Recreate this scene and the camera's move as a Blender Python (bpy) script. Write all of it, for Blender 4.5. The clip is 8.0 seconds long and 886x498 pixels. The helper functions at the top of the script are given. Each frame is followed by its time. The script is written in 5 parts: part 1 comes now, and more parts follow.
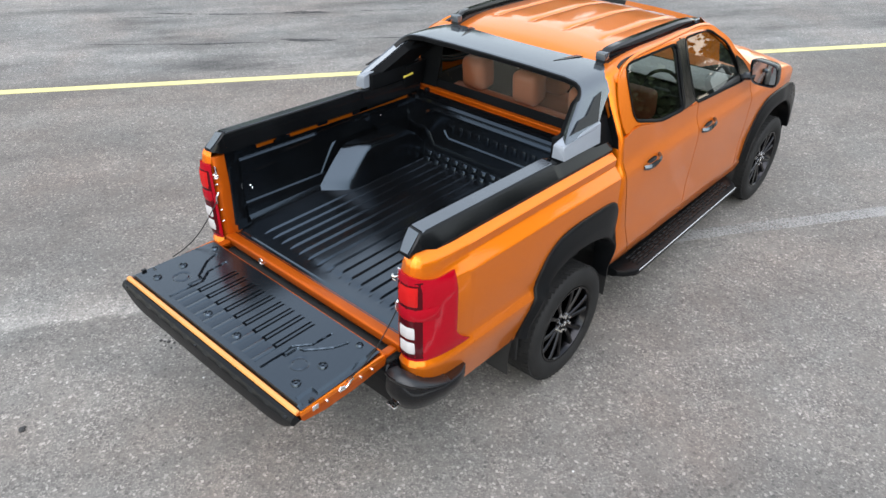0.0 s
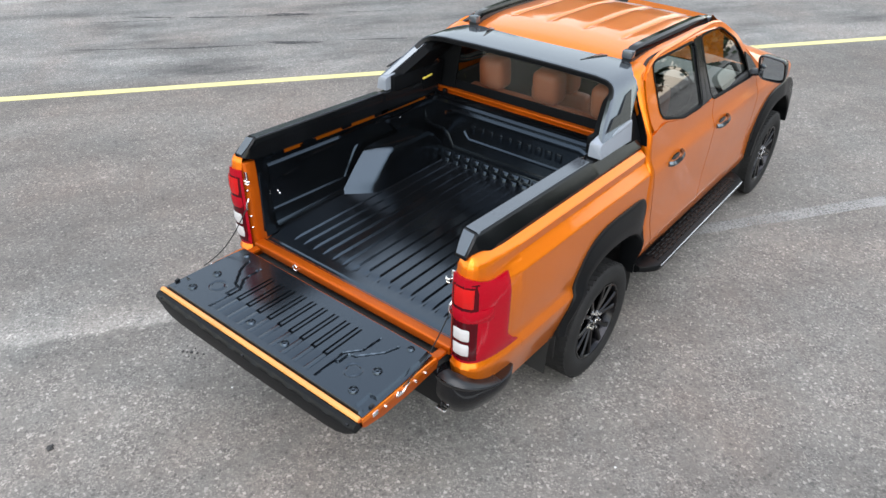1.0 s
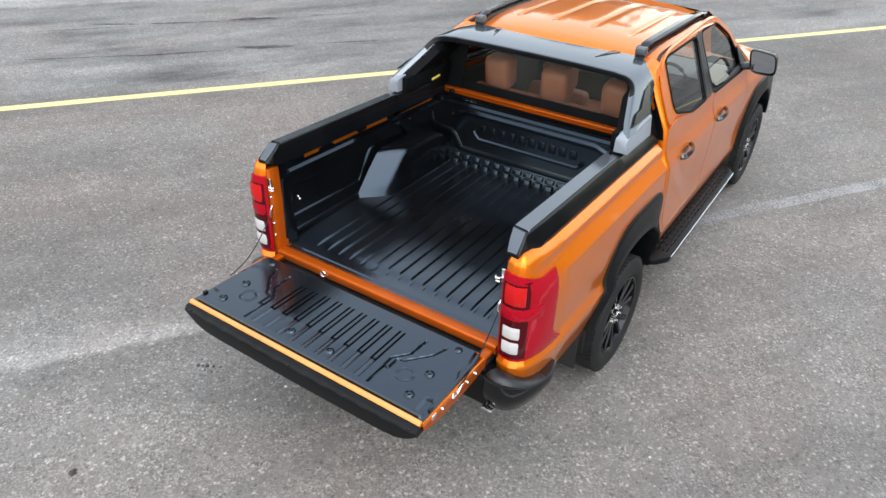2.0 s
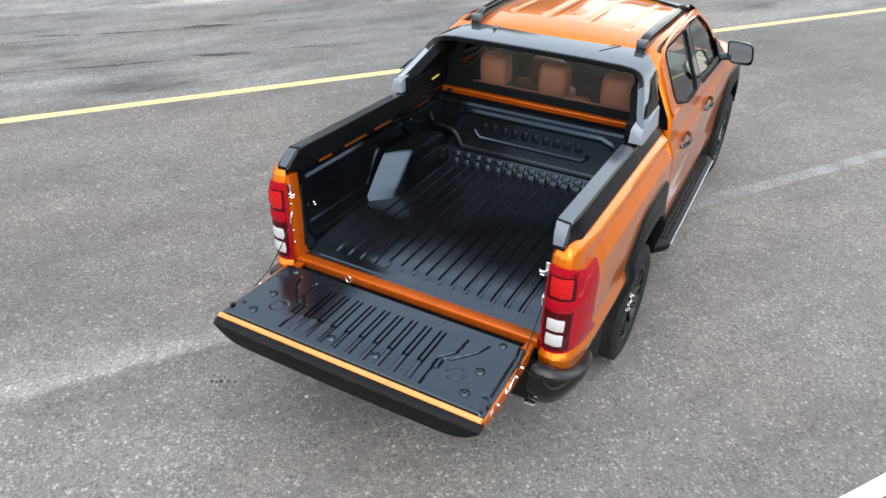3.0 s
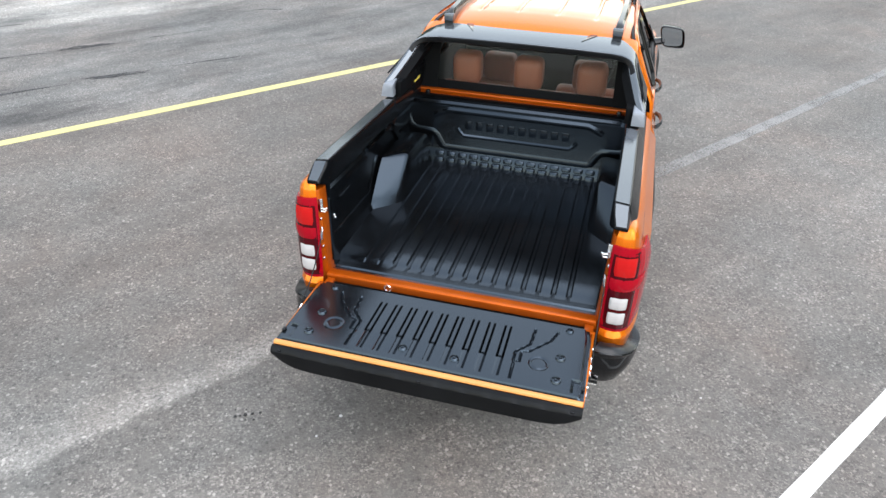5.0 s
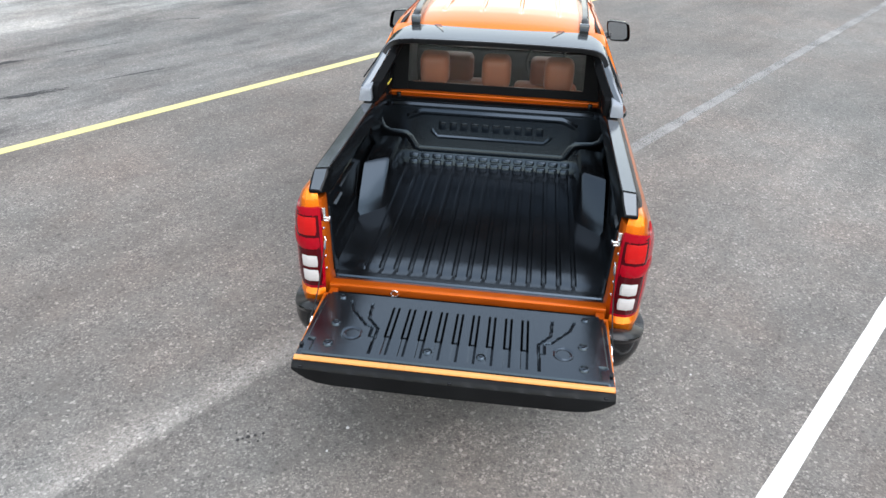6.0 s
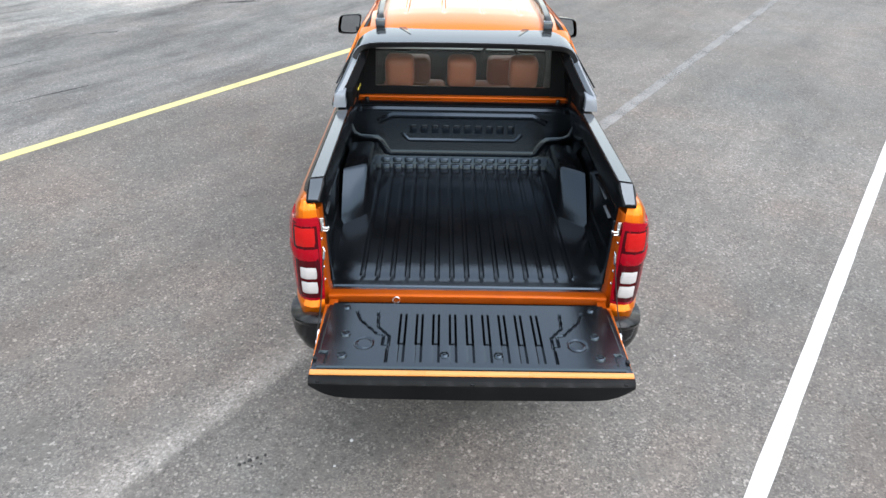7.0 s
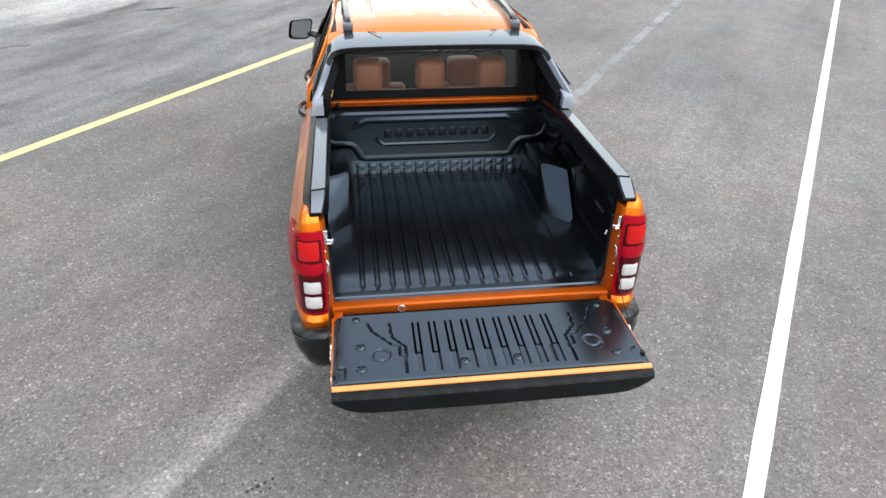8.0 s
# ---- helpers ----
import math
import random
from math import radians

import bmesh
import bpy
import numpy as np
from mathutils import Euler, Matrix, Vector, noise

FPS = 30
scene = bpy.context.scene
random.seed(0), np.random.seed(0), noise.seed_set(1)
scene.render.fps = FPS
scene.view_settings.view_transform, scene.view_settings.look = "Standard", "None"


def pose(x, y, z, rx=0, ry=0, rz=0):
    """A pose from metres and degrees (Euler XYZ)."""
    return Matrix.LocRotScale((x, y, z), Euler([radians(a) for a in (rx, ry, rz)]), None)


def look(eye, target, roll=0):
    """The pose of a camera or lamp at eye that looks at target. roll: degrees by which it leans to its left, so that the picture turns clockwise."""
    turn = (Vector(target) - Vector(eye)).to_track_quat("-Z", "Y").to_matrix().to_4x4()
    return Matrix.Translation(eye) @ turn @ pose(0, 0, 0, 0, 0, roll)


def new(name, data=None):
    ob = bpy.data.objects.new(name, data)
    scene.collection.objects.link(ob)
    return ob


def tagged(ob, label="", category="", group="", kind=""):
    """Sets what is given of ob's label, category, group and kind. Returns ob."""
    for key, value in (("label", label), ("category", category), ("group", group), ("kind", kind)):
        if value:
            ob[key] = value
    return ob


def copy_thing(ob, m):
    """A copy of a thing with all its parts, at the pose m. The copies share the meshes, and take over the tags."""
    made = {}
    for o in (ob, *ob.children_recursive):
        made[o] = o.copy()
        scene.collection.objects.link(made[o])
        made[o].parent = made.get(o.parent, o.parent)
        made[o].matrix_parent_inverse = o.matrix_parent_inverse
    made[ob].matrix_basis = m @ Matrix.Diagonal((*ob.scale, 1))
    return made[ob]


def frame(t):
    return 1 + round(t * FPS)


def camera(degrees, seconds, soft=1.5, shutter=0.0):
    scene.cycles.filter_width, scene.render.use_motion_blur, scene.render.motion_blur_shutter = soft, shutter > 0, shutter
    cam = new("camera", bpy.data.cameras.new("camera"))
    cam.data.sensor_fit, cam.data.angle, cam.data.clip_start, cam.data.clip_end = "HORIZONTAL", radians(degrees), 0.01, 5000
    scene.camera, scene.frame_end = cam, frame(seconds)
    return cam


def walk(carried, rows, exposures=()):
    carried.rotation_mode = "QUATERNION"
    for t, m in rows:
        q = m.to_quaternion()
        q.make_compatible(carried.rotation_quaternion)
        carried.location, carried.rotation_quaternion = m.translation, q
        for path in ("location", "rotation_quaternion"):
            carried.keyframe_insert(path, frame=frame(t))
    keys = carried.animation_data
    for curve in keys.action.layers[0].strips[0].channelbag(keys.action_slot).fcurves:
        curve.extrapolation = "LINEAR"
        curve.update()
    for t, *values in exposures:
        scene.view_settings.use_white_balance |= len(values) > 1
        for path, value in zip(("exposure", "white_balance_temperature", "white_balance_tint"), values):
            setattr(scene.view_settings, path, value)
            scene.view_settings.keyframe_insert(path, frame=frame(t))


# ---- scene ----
cam = camera(64.6, 8.0)
PATH = [
    (0, (2.55, -1.788, 3.125), (1.446, -0.536, 2.023), 0.9),
    (0.5, (2.409, -1.898, 3.128), (1.336, -0.62, 2.026), 1.1),
    (1, (2.248, -2.026, 3.118), (1.215, -0.713, 2.018), 1.1),
    (1.5, (2.08, -2.15, 3.11), (1.096, -0.798, 2.013), 1.3),
    (3, (1.513, -2.52, 3.068), (0.731, -1.032, 1.985), 1.4),
    (3.5, (1.318, -2.623, 3.066), (0.608, -1.098, 1.985), 1.4),
    (4, (1.096, -2.727, 3.061), (0.474, -1.162, 1.982), 1.5),
    (5.5, (0.465, -2.923, 3.027), (0.141, -1.26, 1.964), 1.4),
    (6, (0.226, -2.964, 3.018), (0.027, -1.278, 1.96), 1.5),
    (6.5, (0.035, -2.981, 3.007), (-0.057, -1.282, 1.956), 1.4),
    (7, (-0.168, -2.979, 2.999), (-0.148, -1.275, 1.953), 1.2),
    (7.5, (-0.369, -2.956, 3.005), (-0.237, -1.257, 1.959), 1.2),
    (8, (-0.569, -2.914, 3.004), (-0.332, -1.226, 1.959), 1.1),
]
walk(cam, [(t, look(eye, target, roll)) for t, eye, target, roll in PATH])

# ---------------------------------------------------------------- world and light
world = bpy.data.worlds.new("overcast_sky")
scene.world = world
world.use_nodes = True
wn, wl = world.node_tree.nodes, world.node_tree.links
sky = wn.new("ShaderNodeTexSky")
sky.sky_type, sky.sun_disc = "NISHITA", False
sky.sun_elevation, sky.sun_rotation = radians(60), radians(134)
sky.air_density, sky.dust_density, sky.ozone_density = 2.0, 0.3, 1.0
grey = wn.new("ShaderNodeHueSaturation")
grey.inputs["Saturation"].default_value = 0.38
wl.new(sky.outputs[0], grey.inputs["Color"])
wl.new(grey.outputs[0], wn["Background"].inputs["Color"])
wn["Background"].inputs["Strength"].default_value = 0.15
sun_data = bpy.data.lights.new("sun", "SUN")
sun_data.energy, sun_data.angle, sun_data.color = 0.85, radians(65), (1.0, 0.935, 0.935)
sun = new("sun", sun_data)
sun.matrix_world = look((3.9, -3.75, 8.8), (0, 0, 0))
scene.view_settings.exposure = 1.69


# ---------------------------------------------------------------- materials
class Nodes:
    """A short way to write node materials."""

    def __init__(self, name):
        self.mat = bpy.data.materials.new(name)
        self.mat.use_nodes = True
        self.n, self.l = self.mat.node_tree.nodes, self.mat.node_tree.links
        self.bsdf = self.n["Principled BSDF"]
        self.where = self.n.new("ShaderNodeTexCoord").outputs["Object"]

    def set(self, **values):
        for key, value in values.items():
            socket = self.bsdf.inputs[key.replace("_", " ")]
            if isinstance(value, bpy.types.NodeSocket):
                self.l.new(value, socket)
            else:
                socket.default_value = (*value, 1) if isinstance(value, tuple) and len(value) == 3 else value
        return self

    def stretch(self, x, y, z, turn=0.0):
        """Coordinates for a pattern drawn out to these lengths, its x axis turned by so many degrees."""
        node = self.n.new("ShaderNodeMapping")
        node.vector_type = "TEXTURE"
        node.inputs["Scale"].default_value = (x, y, z)
        node.inputs["Rotation"].default_value = (0, 0, radians(turn))
        self.l.new(self.where, node.inputs["Vector"])
        return node.outputs[0]

    def noise(self, scale, detail=4.0, rough=0.55, where=None):
        node = self.n.new("ShaderNodeTexNoise")
        node.inputs["Scale"].default_value, node.inputs["Detail"].default_value = scale, detail
        node.inputs["Roughness"].default_value = rough
        self.l.new(where or self.where, node.inputs["Vector"])
        return node.outputs["Fac"]

    def cells(self, scale, where=None, output="Color"):
        node = self.n.new("ShaderNodeTexVoronoi")
        node.inputs["Scale"].default_value = scale
        self.l.new(where or self.where, node.inputs["Vector"])
        return node.outputs[output]

    def ramp(self, value, *stops):
        node = self.n.new("ShaderNodeValToRGB")
        while len(node.color_ramp.elements) < len(stops):
            node.color_ramp.elements.new(0.5)
        for element, (place, colour) in zip(node.color_ramp.elements, stops):
            element.position = place
            element.color = (*colour, 1) if isinstance(colour, tuple) else (colour, colour, colour, 1)
        self.l.new(value, node.inputs["Fac"])
        return node.outputs["Color"]

    def mix(self, a, b, fac, kind="MIX"):
        node = self.n.new("ShaderNodeMix")
        node.data_type, node.blend_type = "RGBA", kind
        for key, value in ((0, fac), (6, a), (7, b)):
            if isinstance(value, bpy.types.NodeSocket):
                self.l.new(value, node.inputs[key])
            else:
                node.inputs[key].default_value = (*value, 1) if isinstance(value, tuple) else value
        return node.outputs[2]

    def bump(self, height, strength, distance):
        node = self.n.new("ShaderNodeBump")
        node.inputs["Strength"].default_value, node.inputs["Distance"].default_value = strength, distance
        self.l.new(height, node.inputs["Height"])
        self.l.new(node.outputs[0], self.bsdf.inputs["Normal"])
        return self


def paint_orange():
    k = Nodes("orange_metallic_paint")
    flake = k.noise(900, 1)
    tone = k.ramp(flake, (0.35, (0.62, 0.134, 0.004)), (0.65, (0.76, 0.187, 0.006)))
    film = k.noise(2.2, 5)
    k.set(Base_Color=tone, Metallic=0.72, Specular_IOR_Level=0.06, Coat_Weight=1.0, Coat_Roughness=0.05, Coat_IOR=1.30,
          Roughness=k.ramp(film, (0.3, 0.29), (0.7, 0.35)))
    return k.mat


def shaded_paint():
    """Duller orange, darkened and reddened to paint in shade at shuts and cab back."""
    k = Nodes("shaded_orange_paint")
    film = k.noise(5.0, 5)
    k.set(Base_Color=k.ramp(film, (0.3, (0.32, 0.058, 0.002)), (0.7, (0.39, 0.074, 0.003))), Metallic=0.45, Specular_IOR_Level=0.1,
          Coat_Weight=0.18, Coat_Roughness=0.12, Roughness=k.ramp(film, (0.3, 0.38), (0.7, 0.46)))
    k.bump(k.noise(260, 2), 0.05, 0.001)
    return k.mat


def black_gloss():
    k = Nodes("gloss_black_paint")
    dust = k.noise(6, 6)
    k.set(Base_Color=(0.004, 0.0044, 0.0052), Specular_IOR_Level=0.34, Roughness=k.ramp(dust, (0.3, 0.06), (0.75, 0.16)))
    return k.mat


def plastic(name, low, high, rough_low, rough_high, grain=420, relief=0.25, tint=(1, 1, 1), shine=0.5, sheen=(1, 1, 1), index=1.5):
    k = Nodes(name)
    low, high = tuple(low * c for c in tint), tuple(high * c for c in tint)
    dust = k.noise(3.5, 7)
    fine = k.noise(grain, 2)
    k.set(Base_Color=k.ramp(dust, (0.3, low), (0.75, high)), Specular_IOR_Level=shine, Specular_Tint=sheen, IOR=index, Roughness=k.ramp(dust, (0.3, rough_low), (0.7, rough_high)))
    k.bump(fine, relief, 0.0012)
    return k.mat


def metal(name, colour, rough):
    k = Nodes(name)
    k.set(Base_Color=colour, Metallic=1.0, Roughness=k.ramp(k.noise(60, 4), (0.3, rough * 0.7), (0.7, rough * 1.4)))
    return k.mat


def glass(name, tint, index):
    k = Nodes(name)
    k.n.remove(k.bsdf)
    clear, gloss = k.n.new("ShaderNodeBsdfTransparent"), k.n.new("ShaderNodeBsdfGlossy")
    clear.inputs["Color"].default_value = (*tint, 1)
    gloss.inputs["Roughness"].default_value = 0.015
    rim = k.n.new("ShaderNodeFresnel")
    rim.inputs["IOR"].default_value = index
    blend = k.n.new("ShaderNodeMixShader")
    k.l.new(rim.outputs[0], blend.inputs[0])
    k.l.new(clear.outputs[0], blend.inputs[1])
    k.l.new(gloss.outputs[0], blend.inputs[2])
    k.l.new(blend.outputs[0], k.n["Material Output"].inputs["Surface"])
    return k.mat


def lens(name, colour, rough=0.12, coat=1.0):
    k = Nodes(name)
    lines = k.noise(140, 1, where=k.stretch(5.0, 5.0, 1.0))
    k.set(Base_Color=k.mix(colour, tuple(c * 0.85 for c in colour), lines), Roughness=rough, Specular_IOR_Level=0.24)
    return k.mat


def leather():
    k = Nodes("tan_leather")
    k.set(Base_Color=k.ramp(k.noise(5, 5), (0.3, (0.29, 0.085, 0.040)), (0.7, (0.36, 0.110, 0.052))), Roughness=0.5)
    k.bump(k.cells(260, output="Distance"), 0.3, 0.001)
    return k.mat


def rubber():
    k = Nodes("tyre_rubber")
    dust = k.noise(9, 6)
    k.set(Base_Color=k.ramp(dust, (0.3, 0.004), (0.75, 0.010)), Roughness=0.75, Specular_IOR_Level=0.28)
    k.bump(k.noise(160, 3), 0.3, 0.001)
    return k.mat


def asphalt():
    k = Nodes("worn_asphalt")
    grit = k.cells(105)
    chips = k.cells(66)
    split = k.n.new("ShaderNodeSeparateColor")
    k.l.new(grit, split.inputs[0])
    split_b = k.n.new("ShaderNodeSeparateColor")
    k.l.new(chips, split_b.inputs[0])
    stones = k.ramp(split.outputs[0], (0.0, (0.070, 0.067, 0.064)), (0.45, (0.110, 0.106, 0.101)), (0.8, (0.148, 0.142, 0.136)), (1.0, (0.220, 0.212, 0.202)))
    smooth = k.noise(3.2, 6, 0.7)
    stones = k.mix(stones, (0.115, 0.112, 0.106), k.ramp(smooth, (0.36, 0.75), (0.62, 0.0)))
    pale = k.ramp(split_b.outputs[1], (0.93, 0.0), (0.99, 0.75))
    base = k.mix(stones, (0.28, 0.273, 0.26), pale)
    holes = k.ramp(split_b.outputs[2], (0.90, 0.0), (0.99, 0.6))
    base = k.mix(base, (0.04, 0.04, 0.04), holes)
    wide = k.noise(0.22, 6, 0.6)
    base = k.mix(base, k.ramp(wide, (0.3, 0.78), (0.7, 1.18)), 1.0, "MULTIPLY")
    streaks = k.noise(1.0, 7, 0.6, k.stretch(3.2, 1.3, 1.0, 55))
    base = k.mix(base, k.ramp(streaks, (0.28, 0.66), (0.5, 1.0), (0.72, 1.24)), 1.0, "MULTIPLY")
    tracks = k.noise(1.0, 5, 0.55, k.stretch(9.0, 0.22, 1.0, 54))
    base = k.mix(base, k.ramp(tracks, (0.30, 0.90), (0.48, 1.0), (0.75, 1.05)), 1.0, "MULTIPLY")
    # the older lane beyond the yellow line is paler and more streaked
    across = k.n.new("ShaderNodeSeparateXYZ")
    k.l.new(k.stretch(1.0, 1.0, 1.0, 52), across.inputs[0])
    old = k.n.new("ShaderNodeMapRange")
    old.inputs["From Min"].default_value, old.inputs["From Max"].default_value = 5.6, 6.2
    k.l.new(across.outputs["Y"], old.inputs["Value"])
    marks = k.noise(1.0, 7, 0.62, k.stretch(2.4, 0.75, 1.0, 56))
    worn = k.mix(base, k.ramp(marks, (0.30, (0.38, 0.40, 0.42)), (0.45, (0.98, 1.04, 1.09)), (0.66, (1.46, 1.54, 1.60))), 1.0, "MULTIPLY")
    base = k.mix(base, worn, old.outputs[0])
    # what is left of an old line: chips still white, soft on one side, with a dark seam on the other
    lane = k.n.new("ShaderNodeSeparateXYZ")
    k.l.new(k.stretch(1.0, 1.0, 1.0, 55.17), lane.inputs[0])
    frayed = k.n.new("ShaderNodeMath")
    frayed.operation = "MULTIPLY_ADD"
    k.l.new(k.noise(7, 7, 0.75), frayed.inputs[0])
    frayed.inputs[1].default_value = 0.20
    k.l.new(lane.outputs["Y"], frayed.inputs[2])
    band = k.n.new("ShaderNodeMapRange")
    band.inputs["From Min"].default_value, band.inputs["From Max"].default_value = 1.05, 1.85
    k.l.new(frayed.outputs[0], band.inputs["Value"])
    reach = k.n.new("ShaderNodeMapRange")
    reach.inputs["From Min"].default_value, reach.inputs["From Max"].default_value = 2.4, 1.2
    k.l.new(lane.outputs["X"], reach.inputs["Value"])
    old_line = k.mix(base, k.ramp(band.outputs[0], (0.0, 1.0), (0.10, 0.95), (0.19, 0.93), (0.26, 1.42), (0.35, 1.55), (0.46, 1.22), (0.72, 1.0)), 1.0, "MULTIPLY")
    chipped = k.mix(old_line, (0.30, 0.296, 0.286), k.ramp(k.noise(38, 7, 0.8), (0.50, 0.0), (0.60, 0.8)))
    old_line = k.mix(old_line, chipped, k.ramp(band.outputs[0], (0.20, 0.0), (0.30, 0.9), (0.40, 0.7), (0.62, 0.0)))
    base = k.mix(base, old_line, reach.outputs[0])
    # the ground beyond the old line is toned darker
    darker_side = k.n.new("ShaderNodeMapRange")
    darker_side.interpolation_type = "SMOOTHSTEP"
    darker_side.inputs["From Min"].default_value, darker_side.inputs["From Max"].default_value = 1.45, 2.7
    k.l.new(frayed.outputs[0], darker_side.inputs["Value"])
    base = k.mix(base, k.mix(base, (0.89, 0.87, 0.86), 1.0, "MULTIPLY"), darker_side.outputs[0])
    # a still paler strip far out
    ragged = k.n.new("ShaderNodeMath")
    ragged.operation = "MULTIPLY_ADD"
    k.l.new(k.noise(0.8, 5, 0.6), ragged.inputs[0])
    ragged.inputs[1].default_value = 0.7
    k.l.new(across.outputs["Y"], ragged.inputs[2])
    outer = k.n.new("ShaderNodeMapRange")
    outer.inputs["From Min"].default_value, outer.inputs["From Max"].default_value = 10.58, 10.76
    k.l.new(ragged.outputs[0], outer.inputs["Value"])
    base = k.mix(base, k.mix(base, (1.75, 1.77, 1.75), 1.0, "MULTIPLY"), outer.outputs[0])
    spots = k.noise(2.6, 8, 0.7)
    base = k.mix(base, k.ramp(spots, (0.3, 0.84), (0.6, 1.06)), 1.0, "MULTIPLY")
    fine = k.noise(16, 6, 0.75)
    base = k.mix(base, k.ramp(fine, (0.32, 0.80), (0.68, 1.16)), 1.0, "MULTIPLY")
    brown = k.noise(0.6, 7, 0.68)
    base = k.mix(base, k.ramp(brown, (0.35, (1.01, 1.01, 0.98)), (0.52, (1.055, 1.0, 0.945)), (0.66, (1.10, 0.98, 0.90))), 1.0, "MULTIPLY")
    k.set(Base_Color=base, Roughness=k.ramp(wide, (0.3, 0.68), (0.7, 0.9)))
    lift = k.mix(k.cells(105, output="Distance"), k.noise(340, 3), 0.4)
    k.bump(lift, 0.7, 0.004)
    return k.mat


def road_paint(name, colour, wear_low, wear_high, size=34):
    k = Nodes(name)
    worn = k.noise(size, 8, 0.75)
    wide = k.noise(1.3, 5)
    mask = k.ramp(k.mix(worn, wide, 0.4), (wear_low, 0.0), (wear_high, 1.0))
    k.set(Base_Color=k.mix(colour, tuple(c * 0.72 for c in colour), k.noise(4, 7)), Roughness=0.75)
    k.bump(k.noise(300, 3), 0.5, 0.002)
    clear, blend = k.n.new("ShaderNodeBsdfTransparent"), k.n.new("ShaderNodeMixShader")
    k.l.new(mask, blend.inputs[0])
    k.l.new(clear.outputs[0], blend.inputs[1])
    k.l.new(k.bsdf.outputs[0], blend.inputs[2])
    k.l.new(blend.outputs[0], k.n["Material Output"].inputs["Surface"])
    return k.mat


ORANGE = paint_orange()
SHADEORANGE = shaded_paint()
GLOSS = black_gloss()
COOL = (0.90, 1.0, 1.14)
# floor and tailgate copy of the liner, slightly paler and shinier
FLOORLINER = plastic("shinier_black_liner", 0.0024, 0.0048, 0.14, 0.23, 420, 0.06, COOL, 0.82, (0.62, 0.80, 1.0))
LINER = plastic("black_bed_liner", 0.0016, 0.0034, 0.13, 0.22, 420, 0.06, COOL, 0.52, (0.62, 0.80, 1.0))
CLADDING = plastic("dark_grey_cladding", 0.0025, 0.005, 0.26, 0.40, 420, 0.12, COOL, 0.15)
BARGREY = plastic("satin_grey_bar", 0.018, 0.026, 0.08, 0.14, 900, 0.0, COOL, 0.95, (0.82, 0.92, 1.0), 1.70)
SILVER = plastic("silver_grey_trim", 0.16, 0.21, 0.32, 0.42, 900, 0.05, COOL)
# base tone lifted to carry part of the sky sheen on upward faces
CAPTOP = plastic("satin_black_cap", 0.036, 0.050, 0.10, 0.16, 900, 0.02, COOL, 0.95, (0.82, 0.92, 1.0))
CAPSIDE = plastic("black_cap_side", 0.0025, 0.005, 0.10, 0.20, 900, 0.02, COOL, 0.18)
TRIM = plastic("matt_black_trim", 0.0025, 0.005, 0.45, 0.6, 900, 0.05, COOL, 0.04)
BUMPERTOP = plastic("satin_bumper_plastic", 0.006, 0.010, 0.24, 0.34, 420, 0.1, COOL, 0.35)
# pale tone standing in for light at the windscreen
LIGHTBAND = plastic("pale_light_band", 0.42, 0.50, 0.8, 0.9, 300, 0.2)
DARK = plastic("underbody_black", 0.003, 0.006, 0.7, 0.85)
CABIN = plastic("dark_cabin_trim", 0.008, 0.014, 0.6, 0.75)
CHROME = metal("bright_metal", (0.82, 0.82, 0.82), 0.18)
RIM = metal("black_wheel_paint", (0.022, 0.022, 0.024), 0.2)
GLASS = glass("tinted_glass", (0.80, 0.85, 0.83), 1.22)
DOORGLASS = glass("door_glass", (0.30, 0.34, 0.32), 1.80)
MIRROR = metal("mirror_silver", (0.32, 0.34, 0.36), 0.02)
REDLENS = lens("red_lens", (0.26, 0.0010, 0.008), 0.08)
DARKLENS = lens("smoked_red_lens", (0.045, 0.0008, 0.003))
BRIGHTRED = lens("bright_red_lens", (0.38, 0.007, 0.007), 0.15)
WHITELENS = lens("clear_lens", (0.40, 0.39, 0.39), 0.12)
LEATHER = leather()
RUBBER = rubber()
ASPHALT = asphalt()
# pale tone stands in for the bright highlight along the tailgate edge
EDGE = plastic("pale_orange_edge_highlight", 0.46, 0.56, 0.25, 0.35, 300, 0.03, (1.0, 0.43, 0.11))
TAPE = plastic("yellow_tape", 0.50, 0.62, 0.5, 0.6, 300, 0.05, (1.0, 0.80, 0.12))
WHITE = road_paint("white_road_paint", (0.62, 0.615, 0.59), 0.30, 0.37)
YELLOW = road_paint("yellow_road_paint", (0.52, 0.475, 0.21), 0.33, 0.43)
WORN = road_paint("worn_white_paint", (0.235, 0.231, 0.222), 0.32, 0.58, 50)
TAR = road_paint("tar_stain", (0.035, 0.035, 0.036), 0.40, 0.58, 9)
STONE = plastic("pebble_stone", 0.018, 0.035, 0.8, 0.9, 90, 0.5)
PALE = plastic("pale_pebble_stone", 0.35, 0.5, 0.8, 0.9, 90, 0.5)


# ---------------------------------------------------------------- mesh helpers
def empty(name):
    return new(name)


def solid(name, verts, faces, mat, parent=None, label="", angle=35, merge=1e-4):
    """One mesh object from lists."""
    bm = bmesh.new()
    made = [bm.verts.new(v) for v in verts]
    for f in faces:
        try:
            bm.faces.new([made[i] for i in f])
        except ValueError:
            pass
    return part(name, bm, mat, parent, label, angle, merge)


